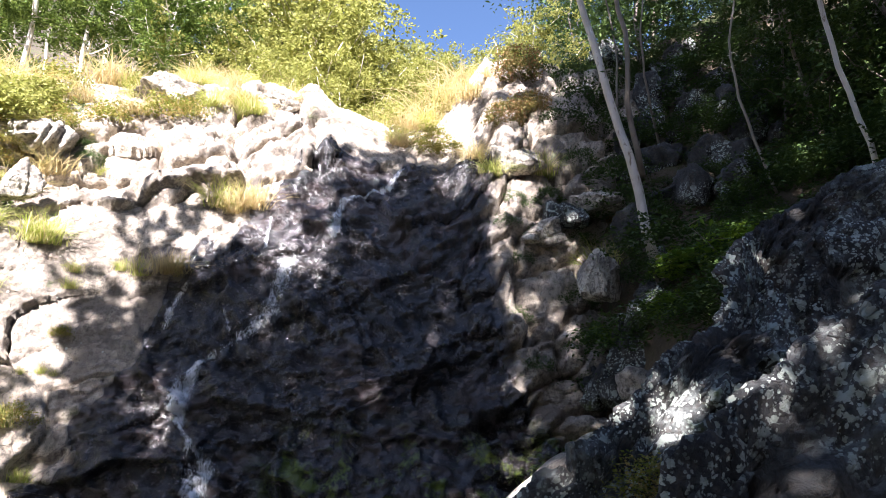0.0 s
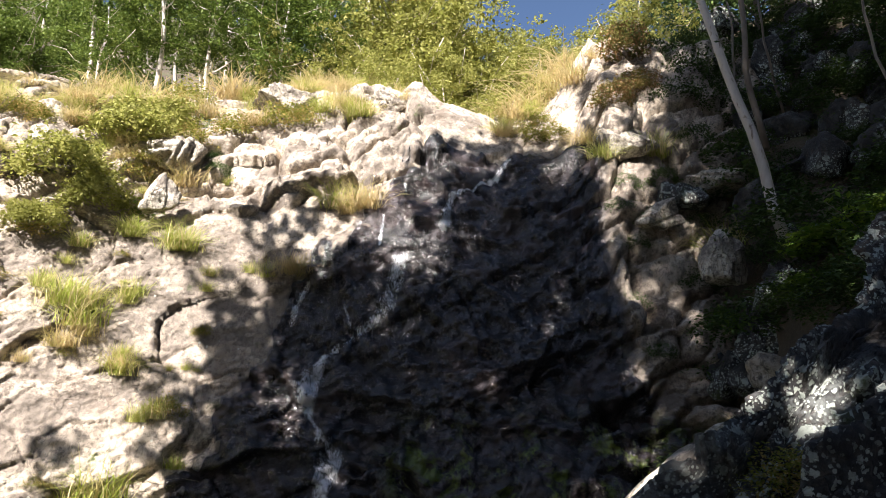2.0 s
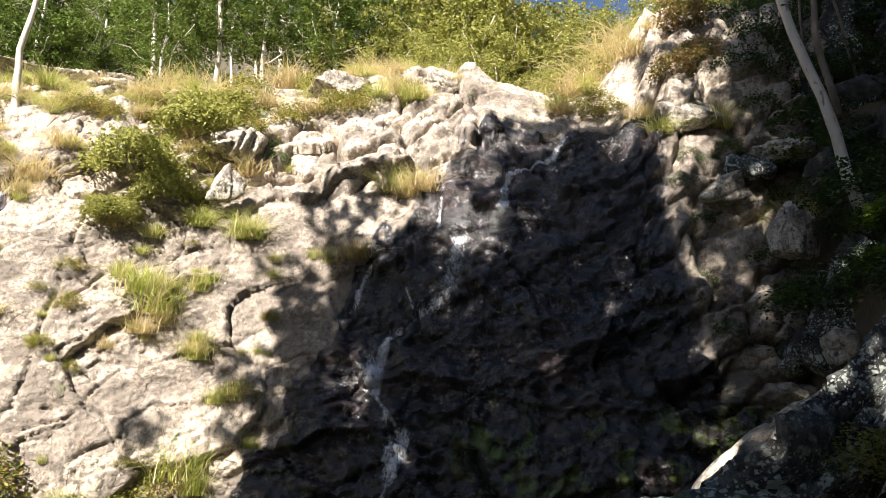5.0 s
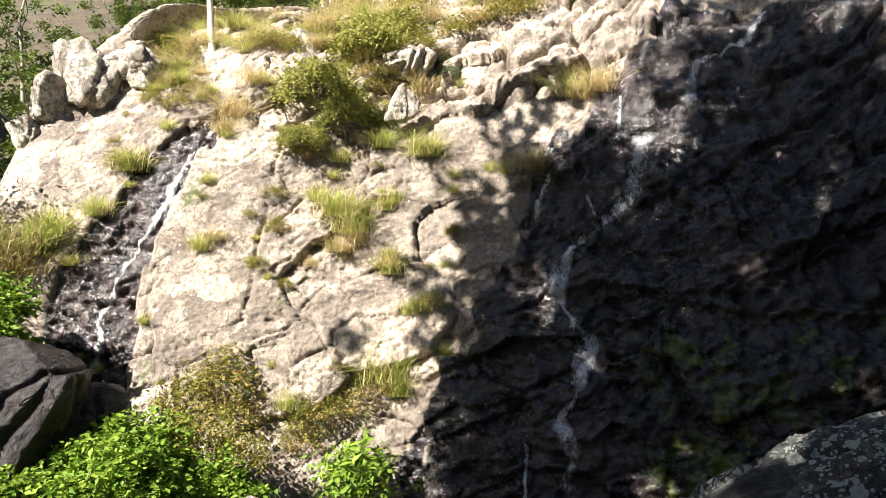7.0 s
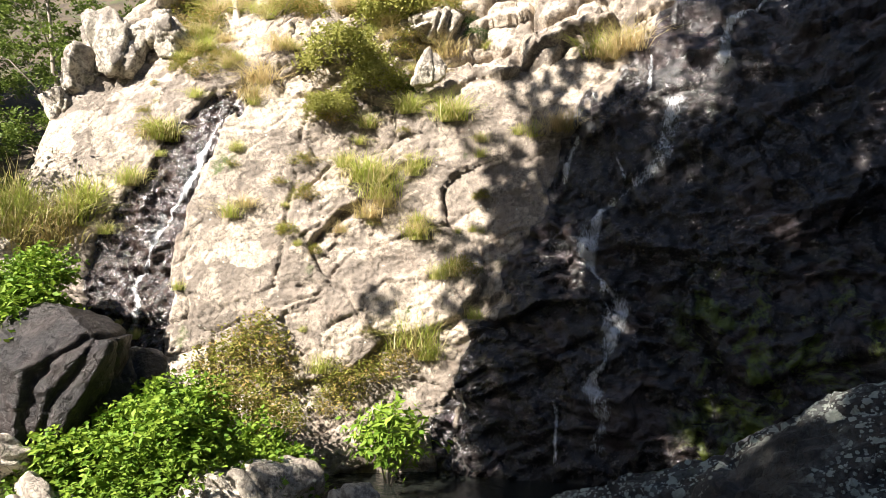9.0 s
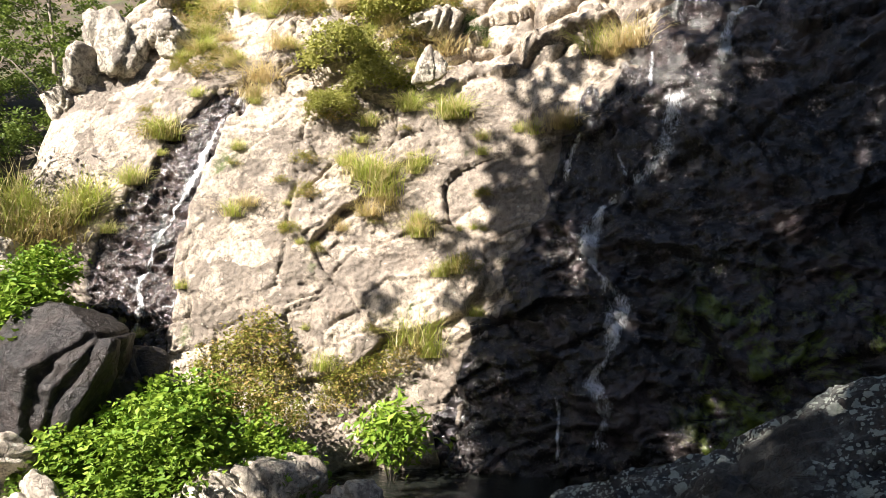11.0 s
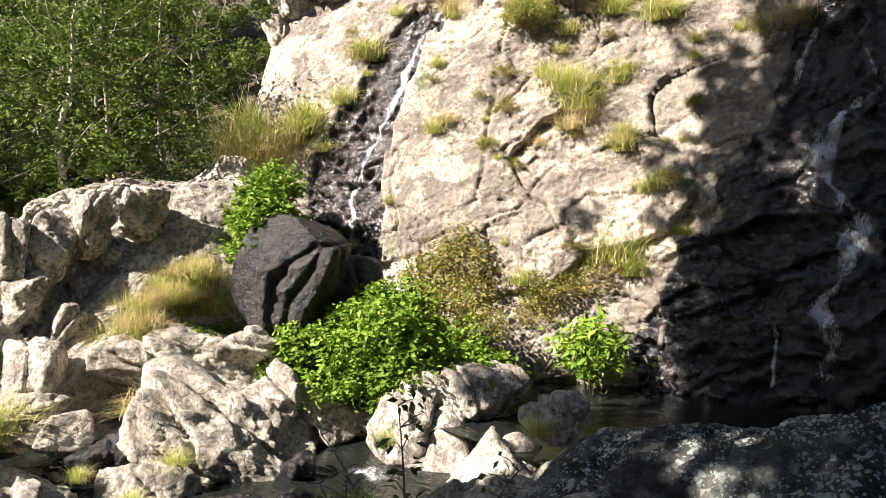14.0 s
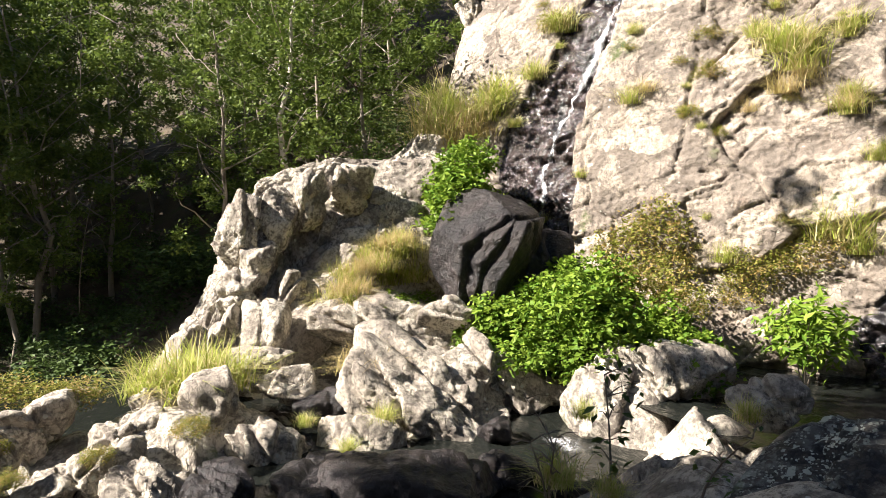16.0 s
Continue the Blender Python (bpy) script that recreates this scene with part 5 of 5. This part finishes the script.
for k in range(26):
    u, w = mrng.uniform(-1, 1), mrng.uniform(0.5, 0.85)
    x, y = -9.95 - 0.28 * u + mrng.uniform(-0.3, 0.3), 2.95 + 0.62 * u + mrng.uniform(-0.15, 0.15)
    z = 1.15 + 0.45 * u + 0.25 * (1 - u * u) + mrng.uniform(-0.12, 0.12)
    if k % 2:
        plant(STRAW_TUFTS, "dry_tussock", (x, y, z), w, "golden drooping grass mound on the rocks", "grass", "grass mound", 0.85)
    else:
        plant(GREEN_TUFTS, "tussock", (x, y, z), w, "yellow-green drooping tussock on the rocks", "grass", "grass mound", 0.85)
for x, y, z, w in ((-9.5, 2.7, 0.75, 0.8), (-9.2, 2.95, 0.75, 0.6)):
    plant(HERBS, "herb", (x, y, z), w, "green fern under the grass mound", "fern", "ferns under the mound", 0.8)
for x, y, z, w in ((-8.3, 2.4, 0.2, 0.85), (-8.45, 2.2, 0.1, 0.7)):
    plant(STRAW_TUFTS, "dry_tussock", (x, y, z), w, "bleached dead tussock on the boulders", "grass", "dead tussocks", 0.9)
for x, y, z, w in ((-8.6, 0.2, -0.05, 1.3), (-8.8, 0.6, 0.0, 1.1), (-8.7, -0.2, 0.0, 1.0), (-9.0, 0.3, 0.0, 1.1)):
    plant(GREEN_TUFTS, "tussock", (x, y, z), w * 1.05, "big arching green tussock behind the boulders", "grass", "arching tussocks", 0.95)
for x, y, z, w in ((-8.5, -1.0, 0.1, 0.7), (-8.7, -1.6, 0.1, 0.7), (-6.9, -0.7, 0.0, 0.3), (-7.2, -1.5, 0.1, 0.3), (-7.3, 0.1, 0.0, 0.35), (-6.6, -1.3, 0.0, 0.28)):
    plant(SHRUBS, "shrub", (x, y, z), w, "low olive scrub among the boulders", "shrub", "scrub among the boulders", 0.8)
for x, y, z, w in ((-7.3, 2.1, -0.2, 0.45), (-7.0, 1.6, -0.35, 0.35), (-5.3, 3.3, 0.3, 0.35), (-4.2, 2.2, 0.3, 0.45), (-3.9, 2.4, 0.3, 0.3), (-4.6, 4.6, 0.3, 0.4), (-7.6, 1.3, -0.2, 0.3)):
    plant(GREEN_TUFTS, "tussock", (x, y, z), w, "small grass tuft between the boulders", "grass", "small tufts")


# ---- trees ----
def tree_set(n, seed, **kw):
    return [tree(seed + k, **kw) for k in range(n)]


def stand(trees, spots, label, group, category="tree"):
    """Sets copies of some trees at (x, y, height), on the ground; the first spots take the originals."""
    for k, (x, y, h) in enumerate(spots):
        src = trees[k % len(trees)]
        sc = h / src["tall"]
        m = pose(x, y, ground_z(x, y), 0, 0, trng.uniform(0, 360)) @ Matrix.Scale(sc, 4)
        if k < len(trees):
            src.matrix_world = m
            ob = src
        else:
            ob = copy_thing(src, pose(0, 0, 0))
            ob.matrix_world = m
        tagged(ob, label, category, group)


trng = np.random.default_rng(77)


def scatter(n, x0, x1, y0, y1, h0, h1, ok=None, gap=1.0):
    out = []
    for tries in range(60 * n):
        if len(out) == n:
            break
        x, y = trng.uniform(x0, x1), trng.uniform(y0, y1)
        if (ok is None or ok(x, y)) and all((x - a) ** 2 + (y - b) ** 2 > gap for a, b, _ in out):
            out.append((x, y, trng.uniform(h0, h1)))
    return out


# sunlit scrub and small gums on the terrace above the cliff
gums = tree_set(4, 300, height=4.0, trunk_r=0.05, crown_r=1.6, mat_leaf=LEAF_GUM, mat_bark=BARK_PALE, leaf=0.10, clumps=170, per=42, bare=0.06, lean=0.2, limbs=13, name="scrub_gum", spread=0.11)
stand(gums, scatter(30, -7.5, 0.6, 12.9, 17.0, 2.4, 4.4, lambda x, y: y > np.interp(x, foot[:, 0], foot[:, 1]) + 4.0 and not (-1.2 < x < 0.4 and y < 15)), "sunlit olive-green scrub gum on the terrace above the cliff", "scrub gums")
stand([copy_thing(t, pose(0, 0, 0)) for t in gums], [(-3.4, 14.6, 5.4), (-2.3, 15.2, 5.2), (-1.7, 14.4, 3.8), (-4.5, 14.9, 5.2), (-0.9, 15.6, 3.2), (0.9, 15.4, 3.0), (1.7, 15.6, 3.4), (2.4, 14.9, 3.6), (0.2, 16.4, 3.2)], "olive-green scrub gum beside the upper gully", "scrub gums")
# pale-trunked forest behind the terrace
tall = tree_set(3, 320, height=9.0, trunk_r=0.11, crown_r=2.0, mat_leaf=LEAF_FOREST, mat_bark=BARK_PALE, leaf=0.11, clumps=100, per=60, bare=0.48, lean=0.1, limbs=11, name="forest_tree", spread=0.13)
stand(tall, scatter(26, -22, -6.0, 12.5, 21, 6.0, 9.5, lambda x, y: y > np.interp(x, foot[:, 0], foot[:, 1]) + 5.0), "slender pale-trunked forest tree", "forest trees")
stand([copy_thing(t, pose(0, 0, 0)) for t in tall], scatter(16, -14.5, -5.5, 10.5, 15.5, 5.0, 8.0, lambda x, y: np.interp(x, foot[:, 0], foot[:, 1]) + 5.4 > y > np.interp(x, foot[:, 0], foot[:, 1]) + 4.2, 0.5), "slender pale-trunked tree at the back of the terrace", "forest trees")
low = tree_set(3, 330, height=6.5, trunk_r=0.07, crown_r=2.3, mat_leaf=LEAF_FOREST, mat_bark=BARK_GREY, leaf=0.09, clumps=84, per=105, bare=0.22, lean=0.15, limbs=14, name="gully_tree", spread=0.105)
stand(low, scatter(46, -27, -12.6, -7, 9, 4.5, 9.0, lambda x, y: x < -13.0 - 0.4 * max(0, y - 4) - 0.5 * max(0, 1.5 - y)), "young forest tree with a pale stem and light green crown", "gully trees")
stand([copy_thing(t, pose(0, 0, 0)) for t in low[:2]], scatter(14, -18.5, -12.4, 9.0, 13.5, 4.0, 7.0, lambda x, y: y > np.interp(x, foot[:, 0], foot[:, 1]) + 1.5), "young forest tree behind the crest", "crest trees")
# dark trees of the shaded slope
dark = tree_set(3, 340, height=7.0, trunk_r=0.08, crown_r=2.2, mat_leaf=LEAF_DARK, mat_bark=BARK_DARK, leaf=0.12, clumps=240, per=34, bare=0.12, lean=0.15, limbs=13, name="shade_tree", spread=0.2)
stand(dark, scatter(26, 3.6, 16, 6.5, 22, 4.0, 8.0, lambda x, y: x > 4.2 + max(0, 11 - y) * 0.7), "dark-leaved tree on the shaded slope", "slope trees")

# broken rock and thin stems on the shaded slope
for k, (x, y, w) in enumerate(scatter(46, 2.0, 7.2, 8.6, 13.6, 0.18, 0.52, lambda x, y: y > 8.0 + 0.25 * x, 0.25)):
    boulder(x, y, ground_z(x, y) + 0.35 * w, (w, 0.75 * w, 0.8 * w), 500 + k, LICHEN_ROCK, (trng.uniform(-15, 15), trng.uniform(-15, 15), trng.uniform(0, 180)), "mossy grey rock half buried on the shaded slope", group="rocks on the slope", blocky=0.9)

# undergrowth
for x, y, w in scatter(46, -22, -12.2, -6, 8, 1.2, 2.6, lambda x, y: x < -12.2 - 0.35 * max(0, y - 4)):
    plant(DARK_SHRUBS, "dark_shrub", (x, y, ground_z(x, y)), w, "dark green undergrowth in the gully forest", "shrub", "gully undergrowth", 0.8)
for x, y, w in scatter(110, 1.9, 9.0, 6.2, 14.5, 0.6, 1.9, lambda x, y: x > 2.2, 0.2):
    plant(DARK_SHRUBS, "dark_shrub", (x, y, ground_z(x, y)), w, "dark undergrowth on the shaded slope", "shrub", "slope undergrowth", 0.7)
for k in range(130):
    s, v = trng.uniform(8.5, 22.0), trng.uniform(9.6, 12.6)
    if 18.2 < s < 19.8 and v < 11.5:
        continue
    p = wall_at(s, v, -0.02)
    kind = int(trng.integers(5))
    if kind < 2:
        plant(STRAW_TUFTS, "dry_tussock", p, trng.uniform(0.4, 0.9), "dry grass on the terrace above the cliff", "grass", "terrace grass", 0.9)
    elif kind < 4:
        plant(GREEN_TUFTS, "tussock", p, trng.uniform(0.4, 0.8), "green grass tuft on the terrace above the cliff", "grass", "terrace grass", 0.9)
    else:
        plant(SHRUBS, "shrub", p - (0, 0, 0.1), trng.uniform(0.4, 1.0), "low scrub on the terrace above the cliff", "shrub", "terrace scrub", 0.8)


for k in range(60):
    s, v = trng.uniform(9.6, 14.6), trng.uniform(8.35, 10.2)
    p = wall_at(s, v, -0.02)
    if k % 3 == 0:
        plant(SHRUBS, "shrub", p - (0, 0, 0.1), trng.uniform(0.35, 0.8), "twiggy olive scrub among the blocks of the terrace", "shrub", "terrace scrub", 0.9)
    elif k % 3 == 1:
        plant(STRAW_TUFTS, "dry_tussock", p, trng.uniform(0.4, 0.85), "dry grass among the blocks of the terrace", "grass", "terrace grass", 0.9)
    else:
        plant(GREEN_TUFTS, "tussock", p, trng.uniform(0.35, 0.7), "green grass tuft among the blocks of the terrace", "grass", "terrace grass", 0.9)


def lone_trunk(name, line, r0, r1, mat, label, sides=10):
    """A bare leaning trunk through a few points, with a wavy line."""
    pts, _ = curve_points(line, 14)
    rng = np.random.default_rng(len(label))
    bm = bmesh.new()
    tube(bm, [tuple(p + rng.normal(size=3) * 0.015) for p in pts], [r0 + (r1 - r0) * k / 13 for k in range(14)], sides)
    root = new(name)
    part("trunk", bm, mat, root)
    return tagged(root, label, "tree")


t1 = lone_trunk("leaning_tree", [(3.32, 9.72, 5.4), (3.2, 9.9, 7.0), (2.95, 10.2, 9.0), (2.68, 10.5, 11.2), (2.5, 10.8, 14.0)], 0.085, 0.05, BARK_PALE, "leaning pale-barked tree trunk on the wooded slope")
t2 = lone_trunk("thin_tree", [(3.45, 10.3, 7.2), (3.38, 10.4, 8.6), (3.5, 10.45, 10.0), (3.4, 10.5, 11.4), (3.6, 10.6, 14.0)], 0.055, 0.035, BARK_DARK, "thin crooked tree beside the leaning trunk")
t3 = lone_trunk("mossy_tree", [(5.65, 7.6, 5.6), (5.6, 7.7, 6.8), (5.45, 7.75, 8.4), (5.5, 7.9, 11.0)], 0.04, 0.03, BARK_PALE, "slender pale tree in deep shade")
t4 = lone_trunk("bare_tree", [(-10.0, 8.0, 6.9), (-10.05, 8.0, 7.8), (-10.35, 8.05, 9.0), (-10.3, 8.1, 10.4), (-10.6, 8.2, 12.0)], 0.08, 0.03, BARK_PALE, "pale bare tree at the edge of the terrace")
for k, (x, y, h) in enumerate(scatter(14, 3.4, 9.0, 8.6, 13.5, 3.5, 7.0, lambda x, y: x > 3.4, 0.6)):
    g = ground_z(x, y)
    e = trng.normal(size=4) * 0.25
    if k % 2:
        continue
    lone_trunk("slender_tree", [(x, y, g - 0.2), (x + e[0], y + e[1], g + 0.5 * h), (x + e[2], y + e[3], g + h)], 0.028, 0.012, (BARK_DARK, BARK_GREY)[k // 2 % 2], "thin bare stem on the shaded slope", 6)
for root, z, n in ((t1, 12.5, 3), (t2, 12.5, 2), (t3, 10.0, 2)):
    me = leaves_mesh("crown", np.array([root.children[0].data.vertices[-1].co[:]]) + trng.normal(size=(120, 3)) * (1.3, 1.3, 0.9), trng, 0.13, LEAF_DARK, 11, 0.3)
    part("crown", me, LEAF_DARK, root)
# the tree that grips the white outcrop
rt = tree(390, height=5.0, trunk_r=0.07, crown_r=1.7, mat_leaf=LEAF_FOREST, mat_bark=BARK_PALE, leaf=0.11, clumps=330, per=11, bare=0.25, lean=0.25, limbs=11, name="outcrop_tree", spread=0.25)
rt.matrix_world = pose(-12.9, 2.0, 2.3)
tagged(rt, "young pale-stemmed tree rooted on the white outcrop", "tree")


def sapling(place, height, bend, leaf, n, mat, label, seed, name="sapling"):
    """A thin bent stem with side twigs and a few leaves."""
    rng = np.random.default_rng(seed)
    root = new(name)
    root.location = place
    pts = [(bend[0] * u * u, bend[1] * u * u, height * u) for u in np.linspace(0, 1, 7)]
    bm = bmesh.new()
    tube(bm, pts, [0.012 * (1 - 0.7 * k / 6) for k in range(7)], 5)
    tips = []
    for k in range(2, 7):
        for sgn in (-1, 1):
            a = rng.uniform(0, 6.3)
            e = np.array(pts[k]) + np.array([math.cos(a), math.sin(a), rng.uniform(-0.1, 0.5)]) * height * rng.uniform(0.15, 0.3)
            tw = bmesh.new()
            tube(tw, [pts[k], tuple(0.5 * (np.array(pts[k]) + e) + (0, 0, 0.02)), tuple(e)], [0.006, 0.004, 0.002], 4)
            part("twig", tw, BARK_DARK, root)
            tips += [e, 0.6 * e + 0.4 * np.array(pts[k])]
    part("stem", bm, BARK_DARK, root)
    if n:
        part("leaves", leaves_mesh("leaves", tips, rng, leaf, mat, n, leaf * 0.5, 0.5, 0.3), mat, root)
    return tagged(root, label, "plant")


sapling((-4.0, 2.5, 0.2), 0.85, (-0.15, 0.05), 0.10, 2, LEAF_DARK, "dark-leaved sapling at the edge of the outflow", 1)
sapling((-3.6, 2.9, 0.2), 0.6, (0.3, 0.1), 0.08, 1, LEAF_DARK, "spindly sapling on the near bank", 2)
for k, (x, y) in enumerate(((-4.3, 2.2), (-4.0, 2.0), (-4.5, 2.5))):
    sapling((x, y, 0.0), 0.75, (0.35 - 0.3 * k, -0.2), 0.08, 0, LEAF_DARK, "dry twigs at the edge of the outflow", 60 + k, "dead_branch")
sapling((3.7, 7.6, 4.0), 1.3, (-0.6, 0.1), 0.11, 3, LEAF_BRIGHT, "sapling with backlit bright green leaves on the slope", 3)
sapling((-14.5, -1.2, 0.2), 2.2, (0.5, 0.3), 0.1, 0, LEAF_DARK, "pale dead branch in the gully", 4, "dead_branch")
for x, y, w in ((3.5, 8.4, 1.1), (3.9, 8.0, 0.9), (3.1, 8.2, 0.8)):
    plant(HERBS, "fern", (x, y, ground_z(x, y) + 0.15), w, "green fern in the shaded gully", "fern", "gully ferns", 0.6)
for x, y, z, w in ((1.25, 4.2, 2.2, 0.55), (1.0, 4.0, 1.9, 0.4), (2.6, 4.4, 2.7, 0.6), (2.2, 4.3, 2.6, 0.5), (0.2, 4.1, 1.5, 0.3)):
    plant(SHRUBS, "shrub", (x, y, z), w, "small green plant between the lichen rocks", "shrub", "plants between lichen rocks", 0.8)
    plant(DARK_SHRUBS, "dark_shrub", (x + 0.3, y + 0.35, z + 0.1), w * 1.3, "dark leafy plant between the lichen rocks", "shrub", "plants between lichen rocks", 0.8)

for k, (x, y, z, h, bx) in enumerate(((-9.9, 7.75, 6.95, 1.3, -0.6), (-9.5, 7.9, 6.9, 1.0, 0.7), (-10.2, 7.6, 7.0, 0.9, -0.8), (-9.2, 8.1, 7.0, 1.2, 0.5), (-10.5, 7.5, 7.2, 0.8, 0.6))):
    sapling((x, y, z), h, (bx, 0.1), 0.1, 0, LEAF_DARK, "leafless dry shrub at the edge of the terrace", 40 + k, "dead_branch")

# small plants here and there in the joints of the sunny wall
for k in range(44):
    s, v = trng.uniform(9.2, 16.2), trng.uniform(2.2, 9.2)
    w = trng.uniform(0.16, 0.4)
    if k % 3:
        plant(GREEN_TUFTS, "tussock", wall_at(s, v, -0.02), w, "small grass tuft in a joint of the cliff", "grass", "small cliff tufts")
    else:
        plant(SHRUBS, "shrub", wall_at(s, v, -0.08), w, "small creeping plant in a joint of the cliff", "shrub", "small cliff plants", 0.8)

# ---- the tall trees behind the path, whose crowns shade the pool ----
SUN_RIGHT = Vector((0, 0, 1)).cross(TO_SUN).normalized()
SUN_UP = TO_SUN.cross(SUN_RIGHT)
shade = tree_set(2, 360, height=16.0, trunk_r=0.2, crown_r=3.0, mat_leaf=LEAF_DARK, mat_bark=BARK_DARK, leaf=0.40, clumps=100, per=34, bare=0.62, lean=0.06, limbs=13, name="tall_tree", spread=0.2)


def shade_tree(k, a, b, along, size):
    """A tall tree whose crown lies a metres across and b metres up in the sun's view."""
    c = a * SUN_RIGHT + b * SUN_UP + along * TO_SUN
    g = ground_z(c.x, c.y)
    src = shade[k % len(shade)]
    ob = src if k < len(shade) else copy_thing(src, pose(0, 0, 0))
    h = (c.z - g) / 0.88
    ob.matrix_world = pose(c.x, c.y, g, 0, 0, trng.uniform(0, 360)) @ Matrix.Diagonal((size, size, h / 16.0, 1))
    tagged(ob, "tall dark-leaved forest tree on the near bank", "tree", "bank trees")


rows = ((0.4, -2.4), (3.4, -4.8), (6.0, -5.6), (8.6, -5.2), (11.3, -2.9), (14.6, 0.2), (18.2, 2.0))
spots = [(a0 + 2.9 * k + 0.25 * k * (b % 2.0), b) for b, a0 in rows for k in range(5) if (b, k) != (6.0, 2)]
spots += [(-3.7, 9.7), (-0.4, 9.4), (-4.4, 0.9), (0.4, 4.3), (-1.2, 2.9), (-5.3, 7.2), (-2.7, 11.9), (1.3, 16.3)]
spots += [(-14.4, -1.6), (-14.2, 0.4), (-16.4, 0.4), (-18.8, 0.2), (-16.6, -0.4), (-16.9, -3.0), (-19.2, -0.8), (-23.0, -3.0), (-20.0, -2.6), (-17.2, -3.4), (-21.5, -0.6), (-25.5, -1.0)]       # the bank downstream
for k, (a, b) in enumerate(spots):
    shade_tree(k, a + trng.uniform(-0.3, 0.3), b + trng.uniform(-0.4, 0.4), (12.0 + 0.25 * max(0.0, b - 8.0) + (4.5 if b > 13 else 0.0) + (3.0 if a < -12 else 0.0)), trng.uniform(0.68, 0.85) * (0.74 if (4.0 < b < 12.0 and -4.4 < a < 2.0) or (5.0 < b < 6.8 and -6.2 < a < -4.3) else 1.0))
